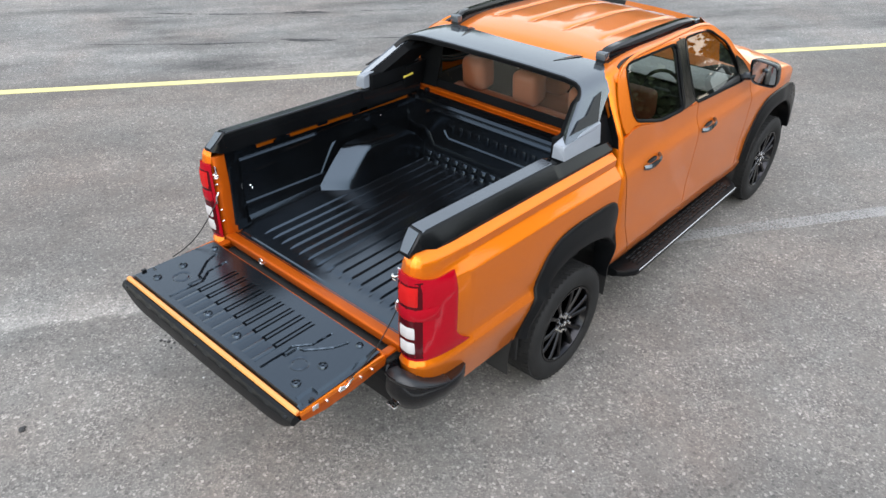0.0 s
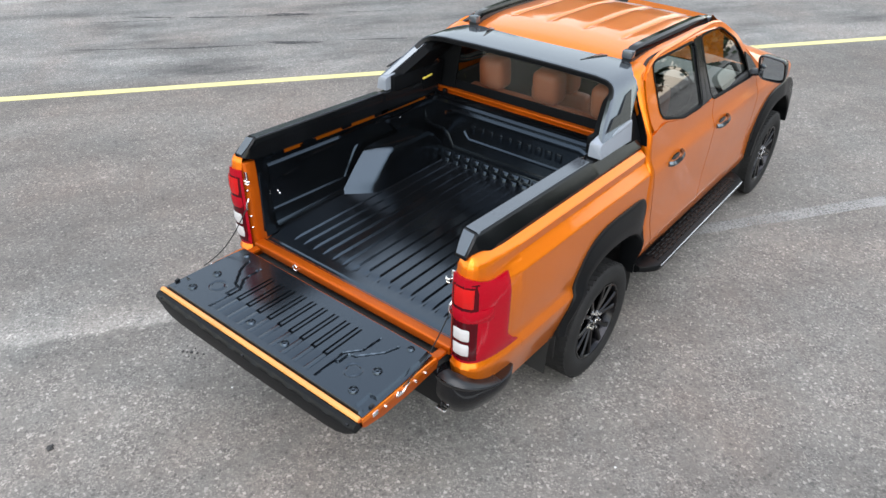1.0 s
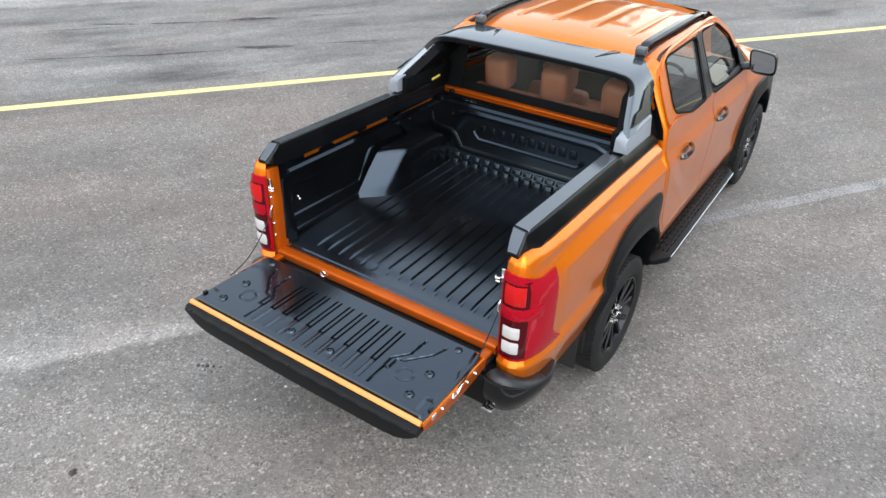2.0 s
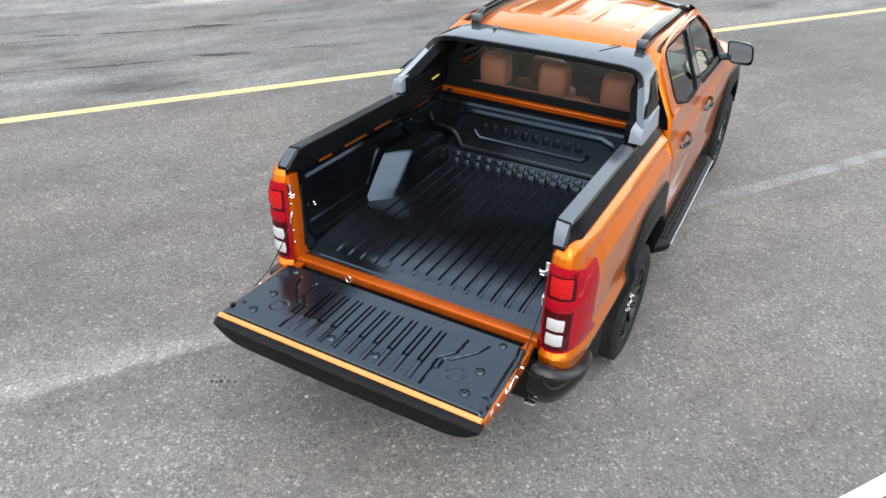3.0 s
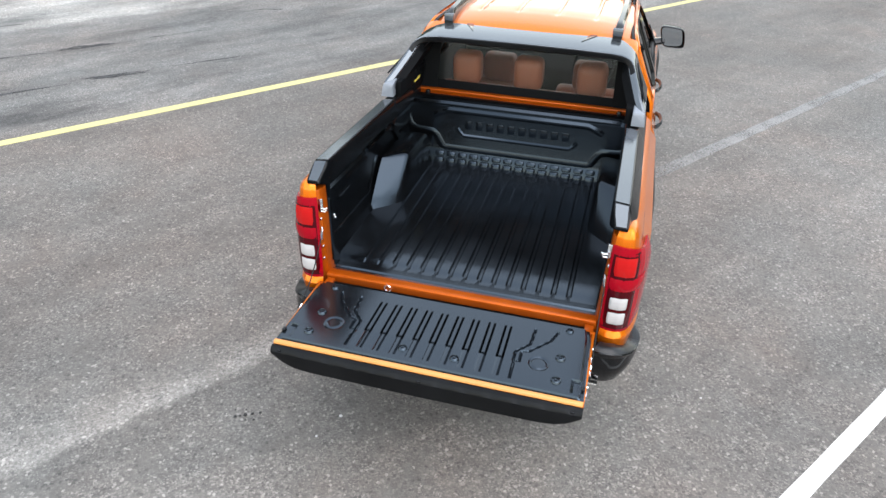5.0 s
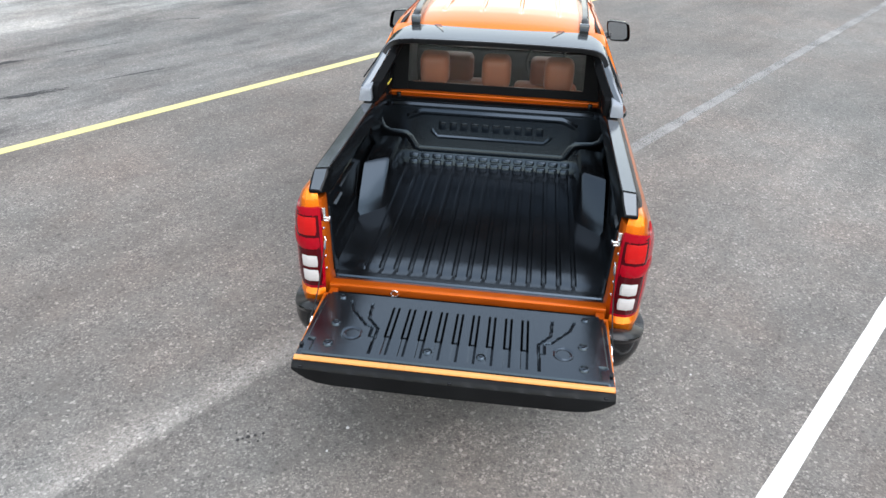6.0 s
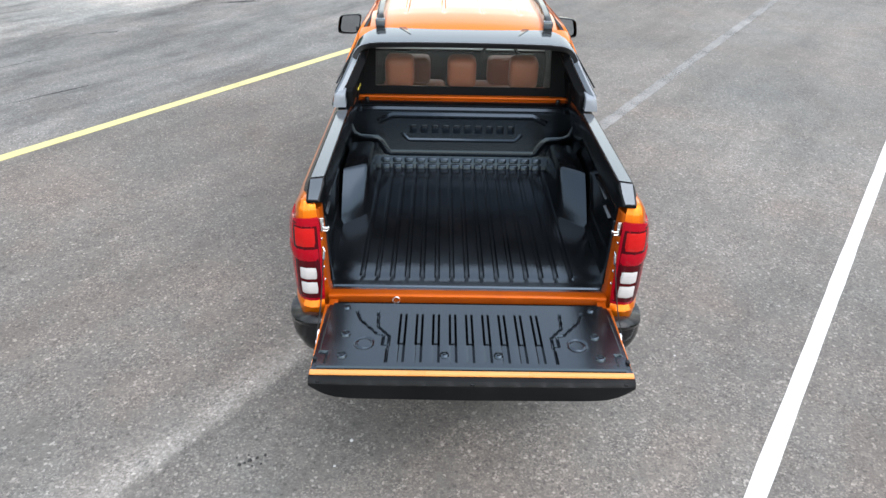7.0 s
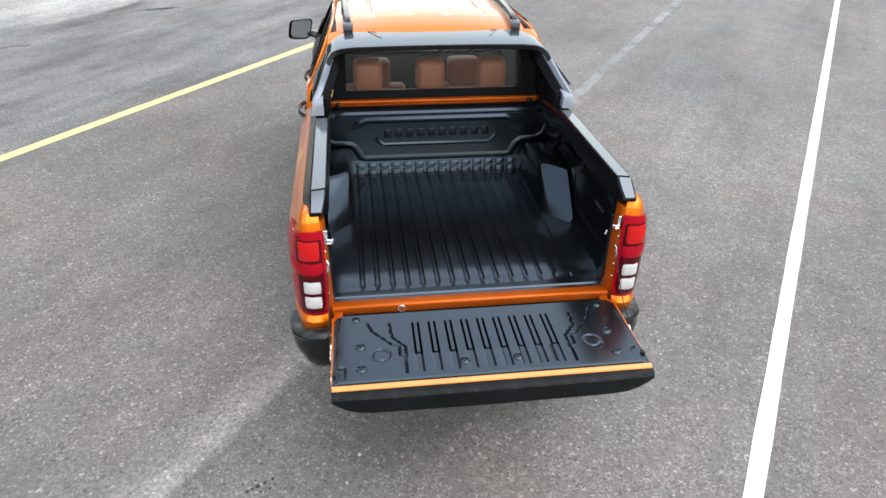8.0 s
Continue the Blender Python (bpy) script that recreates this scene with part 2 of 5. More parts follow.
def part(name, bm, mat, parent=None, label="", angle=35, merge=1e-4):
    """Links a bmesh as one mesh object under a thing or a part."""
    if merge:
        bmesh.ops.remove_doubles(bm, verts=bm.verts, dist=merge)
        bmesh.ops.dissolve_degenerate(bm, edges=bm.edges, dist=1e-5)
    bmesh.ops.recalc_face_normals(bm, faces=bm.faces)
    me = bpy.data.meshes.new(name)
    bm.to_mesh(me)
    bm.free()
    me.materials.append(mat)
    me.shade_smooth()
    me.set_sharp_from_angle(angle=radians(angle))
    ob = new(name, me)
    if parent:
        ob.parent = parent
    if label:
        tagged(ob, label)
    return ob


def add_grid(bm, rows, close=False):
    """A sheet of quads over rows of points."""
    made = [[bm.verts.new(p) for p in row] for row in rows]
    for a, b in zip(made, made[1:]):
        n = len(a)
        for i in range(n if close else n - 1):
            j = (i + 1) % n
            try:
                bm.faces.new((a[i], a[j], b[j], b[i]))
            except ValueError:
                pass
    return made


def thick(bm, depth):
    """Gives a sheet thickness."""
    bmesh.ops.remove_doubles(bm, verts=bm.verts, dist=1e-4)
    bmesh.ops.dissolve_degenerate(bm, edges=bm.edges, dist=1e-5)
    bmesh.ops.recalc_face_normals(bm, faces=bm.faces)
    bmesh.ops.solidify(bm, geom=bm.faces[:] + bm.edges[:] + bm.verts[:], thickness=depth)
    return bm


def add_box(bm, centre, size, bevel=0.0, m=None, segments=2):
    got = bmesh.ops.create_cube(bm, size=1.0, matrix=(m or Matrix.Translation(centre)) @ Matrix.Diagonal((*size, 1)))
    if bevel:
        edges = list({e for v in got["verts"] for e in v.link_edges})
        bmesh.ops.bevel(bm, geom=edges, offset=bevel, segments=segments, affect="EDGES", profile=0.5)
    return bm


def box(name, centre, size, mat, parent, bevel=0.004, label="", m=None):
    return part(name, add_box(bmesh.new(), centre, size, bevel, m), mat, parent, label)


def add_prism(bm, outline, place, bevel=0.0):
    """A solid between two ends: place(a, b, end) maps the outline at end 0 and 1."""
    ends = [[bm.verts.new(place(a, b, e)) for a, b in outline] for e in (0, 1)]
    faces = [bm.faces.new(ends[0]), bm.faces.new(list(reversed(ends[1])))]
    n = len(outline)
    for i in range(n):
        faces.append(bm.faces.new((ends[0][i], ends[0][(i + 1) % n], ends[1][(i + 1) % n], ends[1][i])))
    if bevel:
        edges = list({e for f in faces for e in f.edges})
        bmesh.ops.bevel(bm, geom=edges, offset=bevel, segments=2, affect="EDGES", profile=0.5)
    return bm


def lathe(bm, profile, m, steps=48):
    """Turns a profile of (radius, along) round the local x axis of m."""
    rows = []
    for i in range(steps):
        a = math.tau * i / steps
        rows.append([m @ Vector((h, r * math.cos(a), r * math.sin(a))) for r, h in profile])
    rows.append(rows[0])
    add_grid(bm, rows)
    return bm


def ridge(bm, path, normal, width, height, taper=0.55):
    """A raised strip with sloping flanks along a path that lies on a surface."""
    path, normal = [Vector(p) for p in path], Vector(normal).normalized()
    rows = []
    for i, p in enumerate(path):
        a, b = path[max(0, i - 1)], path[min(len(path) - 1, i + 1)]
        side = (b - a).normalized().cross(normal).normalized()
        rows.append([p + side * width / 2 - normal * 0.002, p + side * width / 2 * taper + normal * height,
                     p - side * width / 2 * taper + normal * height, p - side * width / 2 - normal * 0.002])
    made = add_grid(bm, rows)
    for row in (made[0], made[-1]):
        bm.faces.new(row)
    return bm


def tube(bm, path, radius, sides=8):
    path = [Vector(p) for p in path]
    rows = []
    for i, p in enumerate(path):
        along = (path[min(len(path) - 1, i + 1)] - path[max(0, i - 1)]).normalized()
        u = along.orthogonal().normalized()
        v = along.cross(u)
        rows.append([p + radius * (math.cos(t) * u + math.sin(t) * v) for t in (math.tau * k / sides for k in range(sides))])
    made = add_grid(bm, rows, close=True)
    for row in (made[0], made[-1]):
        bm.faces.new(row)
    return bm


def lerp(points, t):
    """Piecewise linear value of a table of (t, value)."""
    if t <= points[0][0]:
        return points[0][1]
    for (a, u), (b, v) in zip(points, points[1:]):
        if t <= b:
            return u + (v - u) * (t - a) / (b - a)
    return points[-1][1]


def spread(a, b, n):
    return [a + (b - a) * i / (n - 1) for i in range(n)]


def ground_strip(name, a, b, width, mat, label, category, height=0.004, steps=60, wobble=0.004):
    """Paint on the ground from a to b, with slightly uneven edges."""
    a, b = Vector((*a, 0)), Vector((*b, 0))
    side = (b - a).normalized().cross(Vector((0, 0, 1))) * width / 2
    bm, rows = bmesh.new(), []
    for i in range(steps):
        p = a.lerp(b, i / (steps - 1))
        w = 1 + wobble / width * 2 * (noise.noise(p * 2.1) + noise.noise(p * 9.0))
        rows.append([p - side * w + Vector((0, 0, z)) for z in (-0.002, height)] + [p + side * w + Vector((0, 0, z)) for z in (height, -0.002)])
    add_grid(bm, rows)
    ob = part(name, bm, mat)
    return tagged(ob, label, category, kind="structure")


# ---------------------------------------------------------------- ground
bm = bmesh.new()
steps = [-400, -150, -60, -25] + spread(-14, 18, 33) + [30, 70, 160, 400]
add_grid(bm, [[(x, y, 0.0) for y in steps] for x in steps])
ground = tagged(part("ground", bm, ASPHALT), "worn grey asphalt with pale stone chips and faint stains", "asphalt", kind="structure")


def along(x0, y0, slope, x):
    return (x, y0 + slope * (x - x0))


ground_strip("white_line", along(1.60, -0.423, 1.437, -1.4), along(1.60, -0.423, 1.437, 24), 0.102, WHITE, "solid white painted line on the asphalt", "road marking", steps=200)
ground_strip("yellow_line", along(-4.28, 3.92, 1.33, -14), along(-4.28, 3.92, 1.33, 14), 0.138, YELLOW, "pale yellow painted line on the asphalt", "road marking", steps=160)
ground_strip("worn_line", along(1.76, 4.72, 1.437, -0.19), along(1.76, 4.72, 1.437, 14), 0.142, WORN, "worn pale painted line on the asphalt", "road marking", 0.003, steps=120, wobble=0.008)


def stain(a, b, width, seed):
    """A flat patch of old tar with a ragged outline."""
    a, b = Vector((*a, 0)), Vector((*b, 0))
    mid, half = (a + b) / 2, (b - a) / 2
    side = half.normalized().cross(Vector((0, 0, 1))) * width / 2
    bm, ring = bmesh.new(), []
    for i in range(56):
        t = math.tau * i / 56
        r = 1 + 0.55 * noise.noise(Vector((math.cos(t) * 2.2, math.sin(t) * 2.2, seed * 3.7))) + 0.25 * noise.noise(Vector((math.cos(t) * 7, math.sin(t) * 7, seed)))
        ring.append(bm.verts.new(mid + half * math.cos(t) * r + side * math.sin(t) * r + Vector((0, 0, 0.0025))))
    bm.faces.new(ring)
    tagged(part("tar_stain", bm, TAR), "dark ragged tar stain on the asphalt", "stain", kind="structure")


for n, (a, b, w) in enumerate((((-7.18, 5.20), (-6.68, 5.74), 0.15), ((-6.04, 4.25), (-5.46, 4.80), 0.15), ((-7.75, 2.25), (-6.75, 3.28), 0.035), ((-6.85, 3.12), (-6.08, 4.06), 0.045),
                               ((-8.60, 3.74), (-8.08, 4.16), 0.060), ((-8.03, 4.22), (-7.50, 4.76), 0.060), ((-9.10, 2.75), (-7.95, 4.14), 0.028), ((-7.50, 4.76), (-7.20, 5.08), 0.026),
                               ((-6.35, 6.20), (-5.68, 7.00), 0.040), ((-5.25, 5.15), (-4.62, 5.82), 0.032), ((-5.74, 8.24), (-5.30, 8.42), 0.090), ((-4.28, 10.55), (-3.55, 10.80), 0.16), ((-9.00, 5.76), (-8.60, 6.20), 0.040))):
    stain(a, b, w, n)


def pebble(x, y, size, mat, label):
    bm = bmesh.new()
    bmesh.ops.create_icosphere(bm, subdivisions=2, radius=size)
    for v in bm.verts:
        v.co *= 1 + 0.75 * noise.noise(v.co / size * 1.3 + Vector((x, y, 0)))
        v.co.z = v.co.z * 0.6 + size * 0.42
    ob = part("pebble", bm, mat)
    ob.location = (x, y, 0)
    tagged(ob, label, "pebble", "loose pebbles")


pebble(-1.085, -1.298, 0.020, STONE, "dark grey loose pebble on the asphalt")
for x, y, r in ((-0.628, -0.176, 0.009), (-0.70, -0.36, 0.006), (0.35, -1.05, 0.006), (1.42, 0.60, 0.006)):
    pebble(x, y, r, PALE, "small pale loose pebble on the asphalt")
for x, y, r in ((-1.215, -0.36, 0.010), (-1.165, -0.33, 0.012), (-1.13, -0.31, 0.009), (-1.24, -0.31, 0.006), (-1.10, -0.35, 0.007), (-1.18, -0.29, 0.006), (-1.145, -0.365, 0.006), (-1.19, -0.345, 0.007), (-1.09, -0.29, 0.008)):
    pebble(x, y, r, STONE, "small dark crumb of loose asphalt")

# ---------------------------------------------------------------- pickup truck: y runs to its front, x to its right
truck = tagged(empty("pickup_truck"), "orange metallic double cab pickup truck with its tailgate open", "pickup truck")
REAR_HUB, FRONT_HUB, HUB_Z = 1.217, 4.347, 0.385

# the flank from the inner flange of the bed over its shoulder down to the sill: (height at the tail, half width)
FLANK = [(1.345, 0.766), (1.400, 0.764), (1.432, 0.745), (1.438, 0.735), (1.438, 0.800), (1.430, 0.815), (1.394, 0.858), (1.386, 0.863),
         (1.345, 0.861), (1.337, 0.865), (1.290, 0.905), (1.278, 0.912), (1.12, 0.917), (1.02, 0.914), (0.94, 0.907), (0.898, 0.905), (0.886, 0.908), (0.852, 0.926), (0.842, 0.927),
         (0.78, 0.918), (0.70, 0.898), (0.62, 0.877), (0.555, 0.858), (0.53, 0.83)]
CABFLANK = [(1.50, 0.860), (1.46, 0.862), (1.42, 0.864), (1.384, 0.868), (1.35, 0.872), (1.32, 0.882), (1.285, 0.900), (1.262, 0.908),
            (1.23, 0.911), (1.12, 0.910), (0.98, 0.904), (0.86, 0.898), (0.78, 0.900), (0.70, 0.902), (0.64, 0.893), (0.58, 0.872), (0.55, 0.84)]
# the corner of the tail seen from above, from the tailgate opening to the flank
TAIL = [(0.742, -0.022), (0.775, -0.036), (0.81, -0.038), (0.838, -0.026), (0.862, 0.0), (0.880, 0.04), (0.893, 0.085), (0.902, 0.13), (0.909, 0.18), (0.914, 0.23), (0.917, 0.30)]


def drop(y):
    return 0.033 * max(0.0, y)


def belt(y):
    """Height of the lower edge of the door windows."""
    return 1.415 - 0.075 * (y - 2.1)


def plan(y):
    """How much the flank draws in along the truck."""
    return lerp([(0, 0), (1.7, 0), (2.6, -0.012), (3.6, -0.02), (4.4, -0.012), (4.65, -0.035), (4.85, -0.09), (5.0, -0.16), (5.2, -0.30)], y)


def flank_x(y, z):
    """Half width of the cab's lower side at a height."""
    table = sorted((zz - drop(y), xx) for zz, xx in CABFLANK)
    return lerp(table, z) + plan(y)


def house_x(y, z):
    """Half width of the glasshouse."""
    return 0.864 + plan(y) - 0.46 * max(0.0, z - belt(y))


def tail_point(u, out):
    """A point of the tail's plan curve at u from 0 to 10, moved outward."""
    i = min(int(u), len(TAIL) - 2)
    a, b = Vector(TAIL[i]), Vector(TAIL[i + 1])
    p = a.lerp(b, u - i)
    j, k = max(0, i - 1), min(len(TAIL) - 1, i + 2)
    t0, t1 = (Vector(TAIL[i + 1]) - Vector(TAIL[j])).normalized(), (Vector(TAIL[k]) - Vector(TAIL[i])).normalized()
    t = t0.lerp(t1, u - i).normalized()
    return p + Vector((t.y, -t.x)) * out


def tail_offset(u, z):
    """How far the skin lies inside the plan curve: round at the tail, running into the flank's creases."""
    w = min(1.0, max(0.0, (u - 2.0) / 8.0))
    w = w * w * (3 - 2 * w)
    tail = lerp([(0.50, -0.03), (0.60, -0.012), (0.78, 0.006), (0.835, 0.016), (0.842, 0.016), (0.872, -0.003), (0.98, 0.0), (1.28, 0.0), (1.352, -0.006), (1.392, -0.014), (1.415, -0.024), (1.430, -0.040), (1.437, -0.060)], z)
    flank = lerp(sorted((a, b - 0.917) for a, b in FLANK[4:]), z)
    return tail * (1 - w) + flank * w


REAR_ARCH = [(0.768, 0.555), (0.80, 0.69), (0.86, 0.87), (0.935, 0.97), (1.045, 1.02), (1.2, 1.03), (1.45, 1.01), (1.58, 0.965), (1.645, 0.955)]
FRONT_ARCH = [(3.845, 0.55), (3.87, 0.68), (3.945, 0.84), (4.03, 0.93), (4.17, 0.975), (4.39, 0.98), (4.58, 0.955), (4.72, 0.89), (4.815, 0.77), (4.86, 0.58)]


def arch_low(y, hub, radius, sill):
    table = REAR_ARCH if hub < 2 else FRONT_ARCH
    if not table[0][0] <= y <= table[-1][0]:
        return sill
    return lerp(table, y)


def columns(a, b, hub=None, radius=0.47, step=0.06):
    ys = set(round(v, 4) for v in spread(a, b, max(2, int((b - a) / step) + 1)))
    if hub is not None:
        table = REAR_ARCH if hub < 2 else FRONT_ARCH
        for (p, _), (q, _) in zip(table, table[1:]):
            for y in spread(p, q, 4):
                if a < y < b:
                    ys.add(round(y, 4))
        ys.add(round(table[0][0] - 0.0005, 4))
        if table[-1][0] + 0.0005 < b:
            ys.add(round(table[-1][0] + 0.0005, 4))
    return sorted(ys)


def bed_side(side):
    """The orange outer side of the load bed."""
    bm = bmesh.new()
    rows = []
    for y in columns(0.30, 1.635, REAR_HUB):
        low = arch_low(y, REAR_HUB, 0.47, 0.0)
        row = []
        for k, (z, x) in enumerate(FLANK):
            z -= drop(y)
            if k > 5 and z < low:
                z = low
                x = lerp(sorted((a - drop(y), b) for a, b in FLANK[5:]), z)
            row.append((side * x, y, z))
        rows.append(row)
    add_grid(bm, rows)
    # round the tail: above and below the lamp
    for levels in ((1.298, 1.318, 1.3385, 1.352, 1.372, 1.384, 1.392, 1.412, 1.430, 1.437), (0.895, 0.886, 0.874, 0.860, 0.848, 0.838, 0.82, 0.78, 0.74, 0.70, 0.62, 0.555, 0.53)):
        rows = []
        for u in spread(0, 10, 41):
            row = []
            for z in levels:
                q = tail_point(u, tail_offset(u, z))
                row.append((side * q.x, q.y, z - drop(q.y)))
            if levels[0] > 1:
                q = Vector(row[-1])
                row.append((side * max(0.71, side * q.x - 0.05), max(q.y + 0.03, 0.02), 1.437 - drop(q.y)))
                row.append((side * 0.704, max(q.y + 0.05, 0.04), 1.434 - drop(q.y)))
            rows.append(row)
        add_grid(bm, rows)
    rows = []
    for u in spread(7.7, 10, 8):
        row = []
        for z in [1.345] + [z for z, _ in FLANK if 0.88 < z < 1.345] + [0.88]:
            q = tail_point(u, tail_offset(u, z))
            row.append((side * q.x, q.y, z - drop(q.y)))
        rows.append(row)
    add_grid(bm, rows)
    # behind the lamp, set in
    add_grid(bm, [[(side * q.x, q.y, z) for z, q in ((z, tail_point(u, min(tail_offset(u, z), lamp_offset(u, z)) - 0.016)) for z in spread(1.37, 0.885, 12))] for u in spread(0, 9.99, 31)])
    return part("bed_side", bm, ORANGE, truck, angle=28)


def lamp_offset(u, z):
    """The lens follows the tail's skin but rounds off its creases."""
    w = min(1.0, max(0.0, (u - 2.0) / 8.0))
    w = w * w * (3 - 2 * w)
    top = max(0.0, (z - 1.20) / 0.152) ** 2
    tail = -0.006 * top - 0.003 * max(0.0, (0.98 - z) / 0.11)
    flank = -0.058 * top - 0.009 * max(0.0, (1.06 - z) / 0.18) ** 2
    return tail * (1 - w) + flank * w


def tail_lamp(side):
    def sheet(name, u0, u1, z0, z1, out, mat, parent, nz=6, nu=14, label="", edge=0.004, flare=0.0, deep=0.012, dip=0.0):
        bm, rows = bmesh.new(), []
        zs = spread(z1, z0, nz)
        us = spread(u0, u1, nu)
        for i, u in enumerate(us):
            row = []
            for j, z in enumerate(zs):
                rim = -edge if (i in (0, nu - 1) or j in (0, nz - 1)) else 0.0
                uu = min(9.99, u + flare * max(0.0, (0.96 - z) / 0.08) * (u - u0) / (u1 - u0))
                s = min(1.0, max(0.0, (uu - 2.0) / 4.0))
                zz = z - dip * s * s * (3 - 2 * s) * max(0.0, (z - 1.16) / 0.192)
                q = tail_point(uu, lamp_offset(uu, zz) + out + rim)
                row.append((side * q.x, q.y, zz))
            rows.append(row)
        add_grid(bm, rows)
        return part(name, thick(bm, -deep), mat, parent, label, 40)

    lamp = sheet("tail_lamp", 0.0, 7.8, 0.878, 1.352, 0.004, REDLENS, truck, 16, 34, "red wraparound tail lamp with clear blocks", flare=1.75, dip=0.036)
    sheet("smoked_panel", 0.25, 3.9, 0.895, 1.325, 0.007, DARKLENS, lamp, 10, 14)
    sheet("brake_lens", 0.75, 3.2, 1.205, 1.302, 0.011, BRIGHTRED, lamp)
    sheet("light_bar", 0.45, 5.6, 1.122, 1.186, 0.011, REDLENS, lamp, 5, 16)
    sheet("clear_lens", 0.95, 2.8, 1.018, 1.078, 0.012, WHITELENS, lamp, label="clear reversing lens")
    sheet("clear_lens", 0.95, 2.8, 0.930, 0.992, 0.012, WHITELENS, lamp, label="clear reversing lens")


def jamb(side):
    """The post beside the tailgate opening, with striker and stay cable."""
    bm = bmesh.new()
    outline = [(0.706, 0.060), (0.708, 0.03), (0.716, 0.002), (0.738, -0.012), (0.765, -0.018), (0.765, 0.10), (0.710, 0.10)]
    add_prism(bm, outline, lambda a, b, e: (side * (a + 0.022 * e * (0.765 - a) / 0.06), b, (0.80, 1.388)[e]), 0.006)
    post = part("tailgate_post", bm, SHADEORANGE, truck)
    striker = part("striker", tube(bmesh.new(), [(side * 0.730, -0.006, 1.300), (side * 0.716, -0.028, 1.300), (side * 0.698, -0.028, 1.298), (side * 0.692, -0.020, 1.298), (side * 0.692, -0.016, 1.284), (side * 0.700, -0.026, 1.282), (side * 0.718, -0.026, 1.282)], 0.005), CHROME, post, "bright steel latch striker")
    part("striker_plate", add_box(bmesh.new(), (side * 0.728, -0.009, 1.305), (0.026, 0.008, 0.075), 0.003), CHROME, post)
    for z in (1.225, 1.06, 0.985):
        bm = bmesh.new()
        bmesh.ops.create_cone(bm, cap_ends=True, segments=12, radius1=0.007, radius2=0.005, depth=0.010, matrix=Matrix.Translation((side * 0.733, -0.012, z)) @ Matrix.Rotation(radians(90), 4, "X"))
        part("bolt", bm, CHROME, post)
    part("cable_hook", tube(bmesh.new(), [(side * 0.726, -0.012, 1.175), (side * 0.722, -0.03, 1.165), (side * 0.724, -0.035, 1.14), (side * 0.728, -0.03, 1.115)], 0.006), CHROME, post)
    path = [Vector((side * 0.728, -0.033, 1.125)).lerp(Vector((side * 0.728, -0.36, 0.905)), t) - Vector((0, 0, 0.05 * math.sin(math.pi * t))) for t in spread(0, 1, 12)]
    part("stay_cable", tube(bmesh.new(), path, 0.0032, 6), RUBBER, post, "thin black tailgate stay cable")


def rail_cap(side):
    """The black cap along the top of the bed side, with a cut-off tail end."""
    bm, rows = bmesh.new(), []
    for y in sorted(set(spread(0.0, 1.635, 30) + [-0.012, 0.022, 0.045, 0.066, 0.074, 1.07, 1.09, 1.12])):
        k = lerp([(-0.012, 0.02), (0.066, 0.97), (0.080, 1.0), (1.08, 1.0), (1.12, 0.90), (1.7, 0.90)], y)
        base, d = 1.436 - drop(y), 0.086 * k
        inner = lerp([(-0.012, 0.730), (0.03, 0.716), (0.08, 0.708)], y)
        outer = lerp([(-0.012, 0.790), (0.075, 0.812), (0.11, 0.825), (0.2, 0.828)], y)
        top = inner + (outer - inner) * lerp([(-0.012, 0.84), (0.06, 0.66), (0.12, 0.60)], y)
        rows.append([(side * x, y, z) for x, z in ((inner - 0.006, base - lerp([(-0.012, 0.008), (0.04, 0.030)], y)), (inner - 0.002, base + d - 0.010), (inner + 0.003, base + d - 0.002), (inner + 0.008, base + d),
                                                     (top, base + d - 0.007 * k), (top + 0.005, base + d - 0.010 * k), (top + 0.011, base + d - 0.018 * k), (outer, base + 0.004 * k - lerp([(0.0, 0.012), (0.075, 0.030), (0.16, 0.0)], y)),
                                                     (outer - 0.004, base - lerp([(-0.012, 0.016), (0.04, 0.036)], y)))])
    made = add_grid(bm, rows)
    bm.faces.new(made[0])
    bm.faces.new(made[-1])
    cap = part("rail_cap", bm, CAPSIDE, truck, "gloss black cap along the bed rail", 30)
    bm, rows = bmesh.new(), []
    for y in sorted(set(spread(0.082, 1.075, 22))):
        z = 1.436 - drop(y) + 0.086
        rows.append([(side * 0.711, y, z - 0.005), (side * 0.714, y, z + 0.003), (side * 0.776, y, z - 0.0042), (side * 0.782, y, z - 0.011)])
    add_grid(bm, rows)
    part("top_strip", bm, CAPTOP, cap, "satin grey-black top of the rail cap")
    bm, rows = bmesh.new(), []
    for y in spread(-0.010, 0.066, 5):
        rise = lerp([(-0.012, 0.02), (0.066, 0.97)], y)
        z = 1.436 - drop(y) + 0.086 * rise + 0.003
        inner = lerp([(-0.012, 0.730), (0.03, 0.716), (0.08, 0.708)], y)
        outer = lerp([(-0.012, 0.790), (0.075, 0.812)], y)
        top = inner + (outer - inner) * lerp([(-0.012, 0.84), (0.06, 0.66)], y)
        rows.append([(side * (inner + 0.006), y - 0.002, z), (side * top, y - 0.002, z - 0.007 * rise)])
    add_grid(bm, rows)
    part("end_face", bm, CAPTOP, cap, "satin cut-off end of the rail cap")


